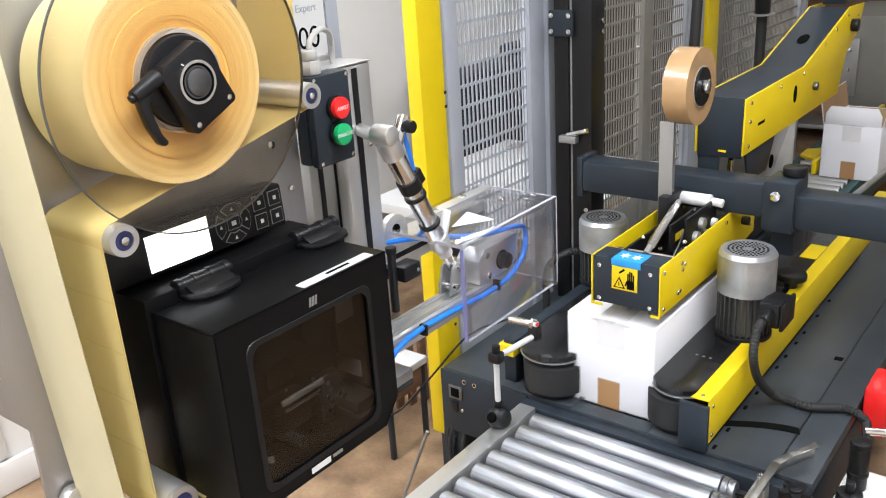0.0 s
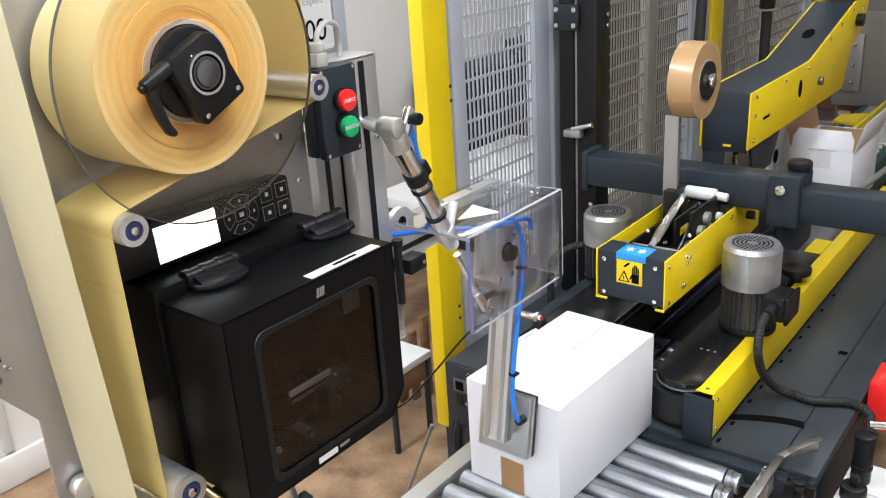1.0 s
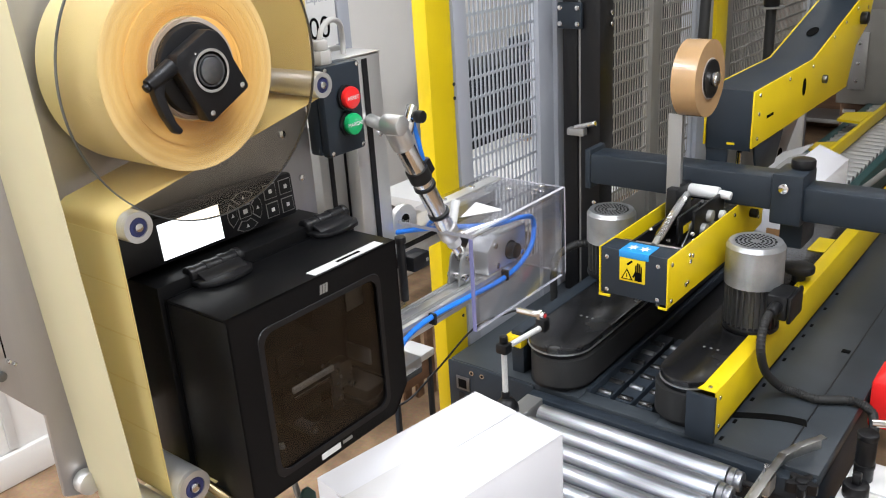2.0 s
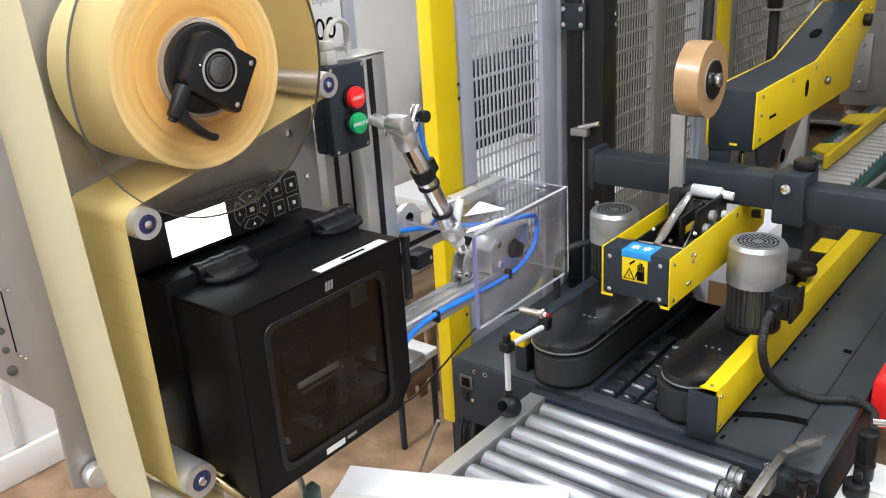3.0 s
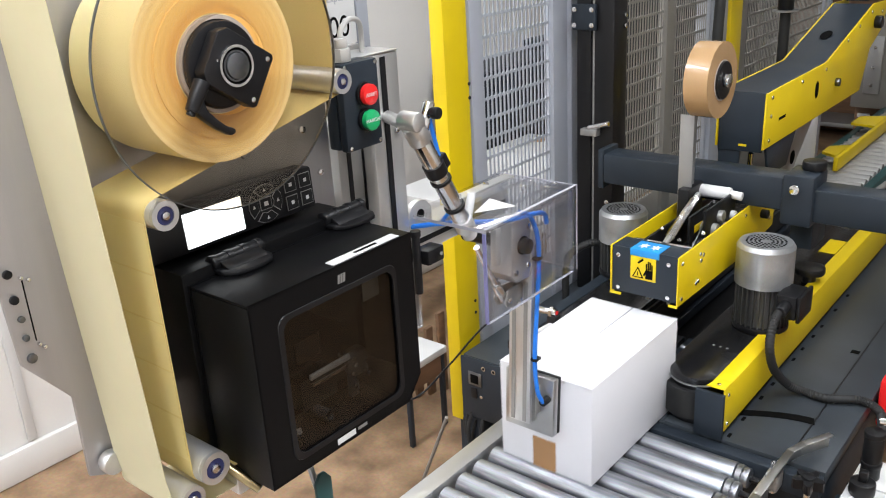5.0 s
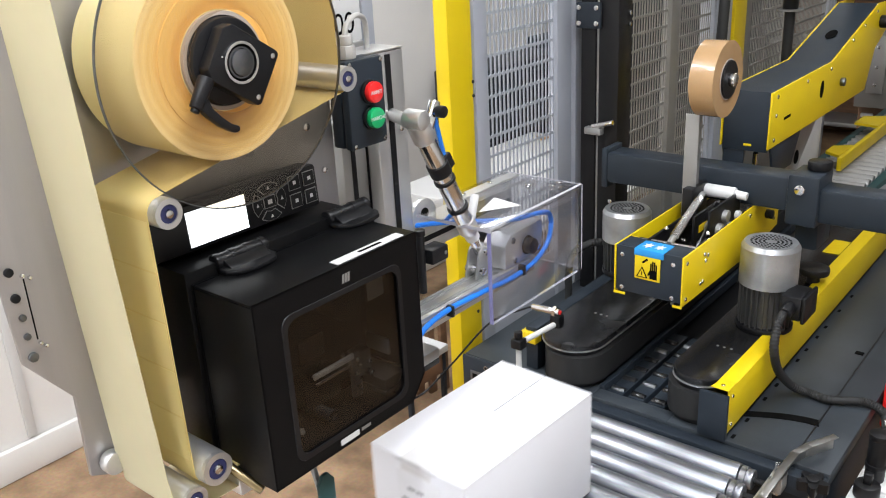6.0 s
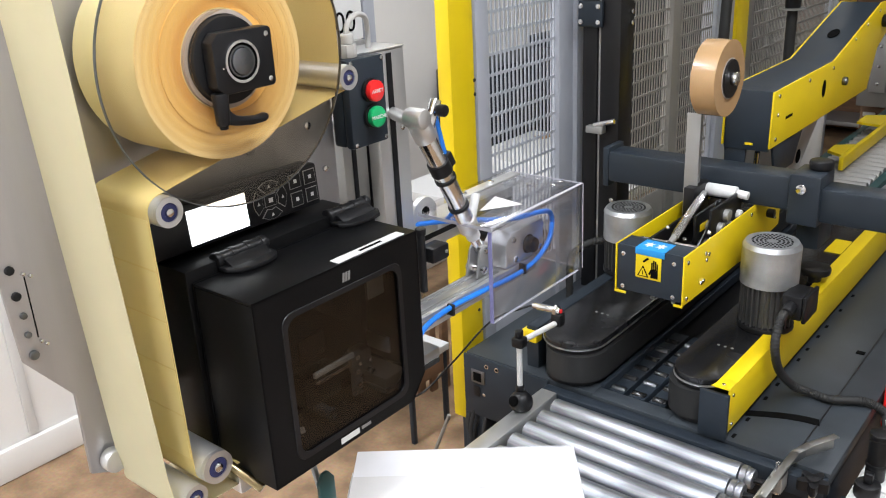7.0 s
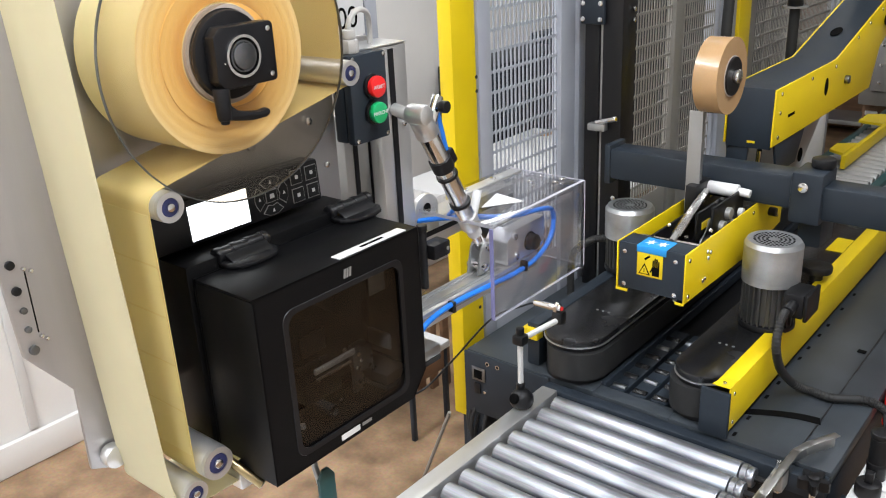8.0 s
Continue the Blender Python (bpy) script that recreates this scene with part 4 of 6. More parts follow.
    part("cover_plate", box((0.050, -0.790, 1.176), (0.053, -0.752, 1.204), 0.002), M_COVER, mech)
    part("carriage", box((0.022, -0.785, 1.110), (0.048, -0.728, 1.150), 0.004), M_BLACK, mech)
    part("toggle", box((0.050, -0.716, 1.098), (0.056, -0.700, 1.158), 0.003), M_DULL, mech)
    part("side_bracket", box((0.030, -0.700, 1.118), (0.050, -0.676, 1.150), 0.003), M_DULL, mech)
    ro = part("platen_roller", rod((0.025, -0.765, 1.104), (0.070, -0.765, 1.104), 0.0075, seg=18, bev=0.001), M_RUBBER, mech)
    part("roller_end", ring((0.070, -0.765, 1.104), (0.072, -0.765, 1.104), 0.0072, 0.0045, seg=20), M_CHROME, ro)
    part("spool", rod((0.025, -0.80, 1.238), (0.066, -0.80, 1.238), 0.028, seg=28, bev=0.002), M_RUBBER, mech)
    part("spool", rod((0.025, -0.72, 1.232), (0.066, -0.72, 1.232), 0.024, seg=28, bev=0.002), M_RUBBER, mech)
    # pale plate standing in for the bright patch seen through the window
    part("light_patch", box((0.084, -0.708, 1.232), (0.085, -0.682, 1.262), 0), M_GREYST, mech, "pale patch painted for a bright spot inside the window")
    # chrome studs scattered to give the small glints of the dark interior
    for y, z, rr in ((-0.709, 1.150, 0.0032), (-0.706, 1.141, 0.0026), (-0.711, 1.132, 0.0034), (-0.705, 1.124, 0.0024), (-0.709, 1.114, 0.0034),
                     (-0.704, 1.106, 0.0022), (-0.751, 1.0985, 0.0045), (-0.742, 1.103, 0.0030), (-0.692, 1.128, 0.0030), (-0.684, 1.120, 0.0036),
                     (-0.688, 1.138, 0.0024), (-0.731, 1.166, 0.0030), (-0.770, 1.171, 0.0022)):
        part("screw", bolt((0.057, y, z), (1, 0, 0), rr, 0.003), M_CHROME, mech)
    # hinges on the top
    for y in (-0.815, -0.652):
        hb = rod((0.004, y - 0.034, 1.3100), (0.004, y + 0.034, 1.3100), 0.0082, seg=20, bev=0.001)
        for e in (-0.030, -0.010, 0.010, 0.030):
            rod((0.004, y + e - 0.0035, 1.3100), (0.004, y + e + 0.0035, 1.3100), 0.0092, hb, seg=20, bev=0.0008)
        h = part("hinge", hb, M_BLACK, p, "black moulded hinge")
        leaf = [(0.0095, y - 0.034), (0.024, y - 0.034), (0.036, y - 0.024), (0.040, y - 0.008), (0.040, y + 0.008), (0.036, y + 0.024), (0.024, y + 0.034), (0.0095, y + 0.034)]
        part("hinge_leaf", prism(leaf, 1.3005, 1.3060, 0.002, axis="z"), M_BLACK, h)
        part("hinge_web", prism([(0.0125, 1.3061), (0.026, 1.3061), (0.018, 1.3105), (0.0125, 1.3130)], y - 0.027, y + 0.027, 0.0008, axis="y"), M_BLACK, h)
        part("end_lug", rod((0.004, y + 0.0345, 1.3100), (0.004, y + 0.038, 1.3100), 0.005, seg=14, bev=0.0008), M_BLACK, h)
    # tag on top
    tag = part("name_tag", box((0.090, -0.765, 1.3003), (0.107 - 0.004, -0.660, 1.3011), 0), M_WHITE, p, "white printed tag")
    part("tag_bar", box((0.0945, -0.727, 1.3012), (0.0985, -0.692, 1.3015), 0), M_INK, tag)
    # emblem and name on the door become plain bars
    part("name_bar", box((PX + 0.0002, -0.789, 1.0905), (PX + 0.0006, -0.760, 1.0975), 0), M_WHITE, door)
    part("name_bar", box((PX + 0.0002, -0.756, 1.0930), (PX + 0.0006, -0.741, 1.0968), 0), M_GREYST, door)
    for k in range(3):
        part("emblem", prism([(-0.764 + 0.004 * k, 1.279), (-0.761 + 0.004 * k, 1.279), (-0.7595 + 0.004 * k, 1.289), (-0.7625 + 0.004 * k, 1.289)], PX + 0.0002, PX + 0.0006), M_GREYST, door)
    # control panel leaning back
    m = at(-0.021, 0.0, 1.306) @ Matrix.Rotation(radians(-4), 4, "Y")
    y0, y1 = -0.905, -0.668
    pan = part("control_panel", box((-0.03, y0, 0.013), (0, y1, 0.064), 0.004, None, m), M_BLACK, p)

    def on(lo, hi, name, mt, parent, bev=0.0):
        return part(name, box(lo, hi, bev, None, m), mt, parent)

    on((0.0003, -0.855, 0.018), (0.0012, -0.778, 0.056), "display", M_SCREEN, pan)
    for y, z in ((-0.705, 0.050), (-0.682, 0.050), (-0.705, 0.0285), (-0.682, 0.0285)):
        k = on((0.0003, y - 0.0088, z - 0.0085), (0.0009, y + 0.0088, z + 0.0085), "key", M_GREYST, pan)
        on((0.001, y - 0.0080, z - 0.0077), (0.0014, y + 0.0080, z + 0.0077), "key_cap", M_BLACK, k)
        on((0.0015, y - 0.0022, z - 0.0022), (0.0018, y + 0.0022, z + 0.0022), "key_mark", M_WHITE, k)
    for k in range(4):
        a0 = math.pi / 4 + k * math.pi / 2
        cy, cz = -0.744, 0.038
        seg = [(cy + 0.0245 * math.cos(a0 + t), cz + 0.0225 * math.sin(a0 + t)) for t in (0.12, 0.5, 0.785, 1.07, 1.45)]
        seg += [(cy + 0.0120 * math.cos(a0 + t), cz + 0.0110 * math.sin(a0 + t)) for t in (1.35, 0.785, 0.2)]
        c0 = Vector((sum(q[0] for q in seg) / 8, sum(q[1] for q in seg) / 8))
        b1 = prism(seg, 0.0003, 0.0009)
        b2 = prism([tuple(c0 + 0.90 * (Vector(q) - c0)) for q in seg], 0.001, 0.0014)
        b3 = prism([(c0.x - 0.002, c0.y - 0.002), (c0.x + 0.002, c0.y - 0.002), (c0.x, c0.y + 0.002)], 0.0015, 0.0018)
        for bb in (b1, b2, b3):
            bmesh.ops.transform(bb, matrix=m, verts=bb.verts)
        kk = part("arrow_key", b1, M_GREYST, pan)
        part("key_cap", b2, M_BLACK, kk)
        part("key_mark", b3, M_WHITE, kk)
    kk = on((0.0003, -0.7525, 0.031), (0.0009, -0.7355, 0.045), "key", M_GREYST, pan)
    on((0.001, -0.7517, 0.0318), (0.0014, -0.7363, 0.0442), "key_cap", M_BLACK, kk)
    on((0.0015, -0.747, 0.0355), (0.0018, -0.741, 0.0405), "key_mark", M_WHITE, kk)
    l = thing("clamp_bracket", (0.0, -0.50, 1.16), "black clamp bracket with an upright pin", "bracket")
    part("pin", rod((0.0, -0.517, 1.150), (0.0, -0.517, 1.240), 0.0058, seg=14, bev=0.001), M_BLACK, l)
    part("pin_head", rod((0.0, -0.517, 1.234), (0.0, -0.517, 1.243), 0.0075, seg=14, bev=0.001), M_BLACK, l)
    part("jaw", box((-0.012, -0.509, 1.190), (0.014, -0.474, 1.212), 0.003), M_BLACK, l)
    part("arm", box((-0.0498, -0.525, 1.192), (-0.0125, -0.500, 1.208), 0.002), M_BLACK, l)
    part("screw", bolt((0.014, -0.481, 1.201), (1, 0, 0), 0.003, 0.001), M_GREYST, l)


printer()


# ---- applicator frame, webs and rolls ----
def web_roller(name, y, z, r, x0, x1, label):
    t = thing(name, (0, y, z), label, "guide roller", "web guide rollers")
    part("tube", rod((x0, y, z), (x1, y, z), r, seg=32, bev=0.001), M_ALU, t)
    e = part("end_cap", ring((x1, y, z), (x1 + 0.005, y, z), r * 0.98, r * 0.62, seg=32), M_ALU, t)
    part("seal", ring((x1, y, z), (x1 + 0.004, y, z), r * 0.6, r * 0.30, seg=24), M_NAVY, e, "dark blue bearing seal")
    part("pin", rod((x1, y, z), (x1 + 0.007, y, z), r * 0.28, seg=14, bev=0.001), M_CHROME, e)
    part("shaft", rod((-0.06, y, z), (x0, y, z), r * 0.4, seg=14), M_CHROME, t)


def applicator():
    pl = thing("back_plate", (-0.065, -0.75, 1.09), "brushed stainless steel mounting plate of the label applicator", "mounting plate")
    poly = [(-0.972, 1.092), (-0.95, 1.098), (-0.92, 1.16), (-0.60, 1.16), (-0.60, 1.75), (-1.01, 1.75), (-1.042, 1.42), (-1.034, 1.2535), (-0.9925, 1.198), (-0.994, 1.102)]
    part("plate", prism(poly, -0.068, -0.062, 0.0015), M_PLATE, pl)
    part("scratch_slot", box((-0.0618, -1.0155, 1.274), (-0.0612, -1.0143, 1.338), 0, None), M_INK, pl)
    for y, z, r, mt in ((-1.0274, 1.3486, 0.0045, M_BLACK), (-1.0268, 1.322, 0.0045, M_BLACK), (-1.0245, 1.301, 0.0034, M_DULL), (-1.0245, 1.281, 0.0034, M_DULL), (-1.0235, 1.2585, 0.0050, M_DULL),
                        (-1.0160, 1.3415, 0.002, M_CHROME), (-1.0095, 1.3375, 0.002, M_CHROME), (-1.0135, 1.270, 0.002, M_CHROME), (-1.0090, 1.2655, 0.002, M_CHROME),
                        (-0.735, 1.395, 0.006, M_GREYST), (-0.645, 1.405, 0.005, M_CHROME), (-0.622, 1.345, 0.004, M_CHROME)):
        part("screw", bolt((-0.062, y, z), (1, 0, 0), r, 0.004), mt, pl)
    part("foot_roller", rod((-0.06, -0.972, 1.112), (-0.045, -0.972, 1.112), 0.013, seg=18, bev=0.002), M_ALU, pl)

    col = thing("profile_column", (-0.08, -0.51, 0), "slotted aluminium profile column", "column")
    b = box((-0.105, -0.528, 1.10), (-0.052, -0.470, 1.476), 0.002)
    part("profile", b, M_ALU, col)
    part("slot", box((-0.0515, -0.506, 1.11), (-0.0508, -0.496, 1.472), 0), M_BLACK, col)
    part("slot", box((-0.083, -0.5295, 1.11), (-0.073, -0.5285, 1.37), 0), M_BLACK, col)
    part("wing", box((-0.105, -0.575, 1.10), (-0.075, -0.53, 1.39), 0.002), M_GREYST, col)
    part("wing_slot", box((-0.0745, -0.560, 1.12), (-0.074, -0.552, 1.37), 0), M_BLACK, col)
    part("top_plate", box((-0.106, -0.59, 1.4765), (-0.051, -0.469, 1.4785), 0.0008), M_ALU, col)
    part("screw", bolt((-0.0505, -0.484, 1.37), (1, 0, 0), 0.004, 0.002), M_CHROME, col)
    part("stand", box((-0.35, -0.80, 1.24), (-0.29, -0.74, 2.999), 0.003), M_ALU, col)
    part("cross_arm", box((-0.289, -0.80, 1.40), (-0.07, -0.76, 1.46), 0.003), M_ALU, col)
    part("cross_arm", box((-0.289, -0.795, 1.25), (-0.106, -0.50, 1.29), 0.003), M_ALU, col)

    c = thing("control_box", (-0.04, -0.58, 1.37), "dark push-button box with red and green buttons", "control box")
    part("case", box((-0.050, -0.612, 1.372), (-0.030, -0.549, 1.480), 0.004), M_DARK, c)
    part("lid", box((-0.0295, -0.612, 1.371), (-0.016, -0.547, 1.481), 0.004), M_DARK, c)
    for nm, z, mt, word in (("red_button", 1.440, M_RED, "ARRET"), ("green_button", 1.408, M_GREEN, "MARCHE")):
        part("collar", rod((-0.0158, -0.577, z), (-0.011, -0.577, z), 0.0150, seg=28, bev=0.001), M_BLACK, c)
        bt = part(nm, rod((-0.0108, -0.577, z), (-0.002, -0.577, z), 0.0132, seg=28, bev=0.002), mt, c)
        words("word", word, at(-0.0018, -0.577, z) @ FACE_X, 0.0066, M_WHITE, bt)
    for y, z in ((-0.552, 1.476), (-0.553, 1.377), (-0.606, 1.376), (-0.606, 1.476)):
        part("screw", bolt((-0.016, y, z), (1, 0, 0), 0.003, 0.001), M_CHROME, c)
    g = part("cable_gland", rod((-0.034, -0.592, 1.481), (-0.034, -0.592, 1.497), 0.012, seg=8, bev=0.001), M_CABLE, c, "grey cable gland")
    part("gland_nut", rod((-0.034, -0.592, 1.497), (-0.034, -0.592, 1.509), 0.0095, seg=14, bev=0.002), M_CABLE, g)
    part("cable", hose([(-0.034, -0.592, 1.505), (-0.036, -0.585, 1.520), (-0.045, -0.56, 1.528), (-0.06, -0.53, 1.520), (-0.072, -0.515, 1.50), (-0.076, -0.512, 1.479)], 0.0035, seg=10), M_CABLE, g)

    s = thing("sign_board", (-0.13, -0.62, 1.48), "white machine sign with blue and black print in a grey frame", "sign")
    part("board", box((-0.135, -0.80, 1.482), (-0.131, -0.463, 1.75), 0.001), M_WHITE, s)
    part("frame", box((-0.138, -0.4625, 1.46), (-0.128, -0.440, 1.77), 0.002), M_GUARD, s)
    part("frame", box((-0.138, -0.80, 1.462), (-0.128, -0.463, 1.481), 0.002), M_ALU, s)
    part("mount", box((-0.29, -0.79, 1.47), (-0.139, -0.75, 1.50), 0.002), M_ALU, s)
    words("word", "Expert", at(-0.1305, -0.497, 1.545) @ FACE_X, 0.014, M_GUARD, s)
    words("digits", "000", at(-0.1305, -0.506, 1.506) @ FACE_X, 0.040, M_INK, s)
    for k in range(5):
        part("logo_bar", box((-0.1308, -0.545 + 0.015 * k, 1.559), (-0.1303, -0.535 + 0.015 * k, 1.575), 0), M_NAVY, s)

    # label roll on its mandrel
    ry, rz, xf = -0.836, 1.5215, 0.050
    r = thing("label_roll", (0, ry, rz), "large roll of yellow labels", "label roll")
    b = ring((-0.05, ry, rz), (xf, ry, rz), 0.094, 0.046, seg=96)
    part("label_winding", b, M_LABEL, r)
    edges = [0.0472, 0.0535, 0.0570, 0.0655, 0.0700, 0.0765, 0.0850, 0.0880, 0.0938]
    for k, (q0, q1) in enumerate(zip(edges, edges[1:])):
        part("winding_edge", ring((xf, ry, rz), (xf + 0.0004 + 0.0012 * ((k * 5) % 4) / 4, ry, rz), q1, q0, seg=96), M_ROLLSIDE, r, "orange-yellow wound edge of the roll")
    part("core", ring((-0.052, ry, rz), (xf + 0.004, ry, rz), 0.0458, 0.042, seg=64), M_CORE, r, "grey cardboard core")
    d = thing("flange_disc", (xf, ry, rz), "clear acrylic retaining disc over the label roll", "disc")
    ring_d = part("disc", ring((xf + 0.0135, ry, rz), (xf + 0.0165, ry, rz), 0.1375, 0.047, seg=128), M_DISC, d)
    ring_d.visible_shadow = False
    part("rim", ring((xf + 0.0135, ry, rz), (xf + 0.0165, ry, rz), 0.1386, 0.1377, seg=128), M_DULL, d)
    h = thing("mandrel", (0, ry, rz), "black roll mandrel with clamp block and lever", "mandrel")
    part("drum", rod((-0.05, ry, rz), (0.061, ry, rz), 0.0410, seg=48, bev=0.003), M_BLACK, h)
    part("shaft", rod((-0.062, ry, rz), (0.060, ry, rz), 0.0115, seg=28, bev=0.001), M_CHROME, h)
    # the turning clamp
    k = thing("mandrel_clamp", (0.07, ry, rz), "black square clamp block with a lever, turning with the roll", "clamp")
    bb = prism([(ry - 0.030, rz - 0.020), (ry - 0.022, rz - 0.028), (ry + 0.036, rz - 0.028), (ry + 0.039, rz - 0.025), (ry + 0.039, rz + 0.025), (ry + 0.036, rz + 0.028),
                (ry - 0.022, rz + 0.028), (ry - 0.030, rz + 0.020)], 0.0615, 0.077, 0.0015)
    part("block", bb, M_BLACK, k)
    part("bearing_ring", ring((0.077, ry, rz), (0.0795, ry, rz), 0.0195, 0.0170, seg=40), M_CHROME, k)
    part("bearing_recess", ring((0.0768, ry, rz), (0.0778, ry, rz), 0.0170, 0.0128, seg=40), M_INK, k)
    part("inner_race", ring((0.077, ry, rz), (0.0790, ry, rz), 0.0145, 0.0130, seg=36), M_DULL, k)
    part("shaft_end", rod((0.070, ry, rz), (0.0810, ry, rz), 0.0122, seg=28, bev=0.001), M_DULL, k)
    for yy, zz in ((0.032, 0.021), (0.032, -0.021)):
        part("screw", bolt((0.077, ry + yy, rz + zz), (1, 0, 0), 0.0028, 0.001), M_CHROME, k)
    for yy in (-0.021, -0.014):
        part("screw", bolt((0.077, ry + yy, rz - 0.004), (1, 0, 0), 0.0010, 0.0005), M_CHROME, k)
    lv = part("lever_boss", rod((0.070, ry - 0.024, rz - 0.026), (0.070, ry - 0.024, rz - 0.056), 0.0080, seg=18, r2=0.0065, bev=0.001), M_BLACK, k)
    part("lever_screw", rod((0.070, ry - 0.024, rz - 0.056), (0.070, ry - 0.024, rz - 0.060), 0.0042, seg=12, bev=0.0008), M_BLACK, lv)
    grip = [(-0.029, -0.038), (-0.019, -0.038), (-0.0165, -0.044), (-0.010, -0.0495), (0.002, -0.0525), (0.016, -0.0545), (0.024, -0.0530), (0.0265, -0.0540),
            (0.0270, -0.0585), (0.022, -0.0615), (0.006, -0.0615), (-0.010, -0.0590), (-0.022, -0.0560), (-0.030, -0.0535)]
    part("lever", prism([(ry + u, rz + v) for u, v in grip], 0.0650, 0.0750, 0.002), M_BLACK, lv)

    global CLAMP, ROLL
    CLAMP, ROLL = k, r
    # webs
    def arc(cy, cz, rr, a0, a1, n=10):
        return [(cy + rr * math.cos(radians(a0 + (a1 - a0) * i / n)), cz + rr * math.sin(radians(a0 + (a1 - a0) * i / n))) for i in range(n + 1)]

    xw0, xw1 = -0.048, 0.047
    RY, RZ = -0.6808, 1.4783
    MY, MZ = -0.9246, 1.3969
    BY, BZ = -0.9200, 1.1180
    w = thing("label_web", (0, -0.8, 1.4), "yellow label web running over guide rollers", "label web")
    path = arc(RY, RZ, 0.0145, 0, -70) + arc(MY, MZ, 0.0155, 107, 181) + arc(BY, BZ, 0.0190, 181, 262) + [(-0.89, 1.0975), (-0.80, 1.0960)]
    part("web", ribbon(path, xw0, xw1), M_WEB, w)
    part("upper_web", ribbon([(RY + 0.009, 1.85), (RY + 0.0138, 1.60), (RY + 0.0145, 1.49), (RY + 0.0145, RZ)], -0.060, 0.028), M_WEB, w)
    # die-cut labels lying on the backing, from one roller down to the next
    ya, yb, za, zb = MY - 0.0161, BY - 0.0197, MZ - 0.004, BZ + 0.004
    for k in range(5):
        f0, f1 = (k + 0.03) / 5.2, (k + 0.99) / 5.2
        part("label", ribbon([(ya + (yb - ya) * f, za + (zb - za) * f) for f in (f1, (f0 + f1) / 2, f0)], xw0 + 0.003, xw1 - 0.0015, 0.0003), M_LABEL2, w, "yellow label on its backing")
    w2 = thing("liner_web", (0, -0.97, 1.3), "pale backing liner running up to the rewinder", "liner web")
    part("web", ribbon([(-0.993, 1.85), (-0.990, 1.60), (-0.981, 1.37), (-0.970, 1.125), (-0.9675, 1.105)] + arc(-0.9473, 1.0938, 0.0190, 170, 270) + [(-0.90, 1.0735), (-0.80, 1.071)], xw0, xw1), M_LINER, w2)
    web_roller("guide_roller", RY, RZ, 0.0138, xw0, 0.052, "small aluminium guide roller beside the control box")
    web_roller("guide_roller", MY, MZ, 0.0148, xw0, 0.054, "aluminium guide roller under the yellow web")
    web_roller("guide_roller", BY, BZ, 0.0183, xw0, 0.056, "lower aluminium guide roller with blue bearing")
    web_roller("guide_roller", -0.9473, 1.0938, 0.0145, xw0, 0.050, "lowest aluminium guide roller")
    bk = thing("peel_bracket", (0.0, -0.88, 1.06), "dark peel plate bracket under the printer", "bracket")
    part("rod", rod((0.0, -0.908, 1.124), (0.078, -0.882, 1.076), 0.0052, seg=16, bev=0.001), M_BRASS, bk, "dull brass rod")
    part("block", box((-0.05, -0.89, 1.06), (0.05, -0.85, 1.085), 0.003), M_ALU, bk)
    for y in (-0.795,):
        tk = thing("hex_standoff", (0.08, y, 1.0), "dark teal bracket tongue below the printer", "bracket")
        part("tongue", prism([(y - 0.012, 0.98), (y + 0.012, 0.98), (y + 0.012, 1.035), (y + 0.004, 1.046), (y - 0.004, 1.046), (y - 0.012, 1.035)], 0.075, 0.080, 0.001), M_TEAL, tk)
        part("stem", rod((0.072, y, 1.00), (0.045, y, 1.093), 0.004, seg=8), M_GREYST, tk)


applicator()

# ---- swinging label arm ----
PIV = Vector((0.045, -0.333, 1.171))


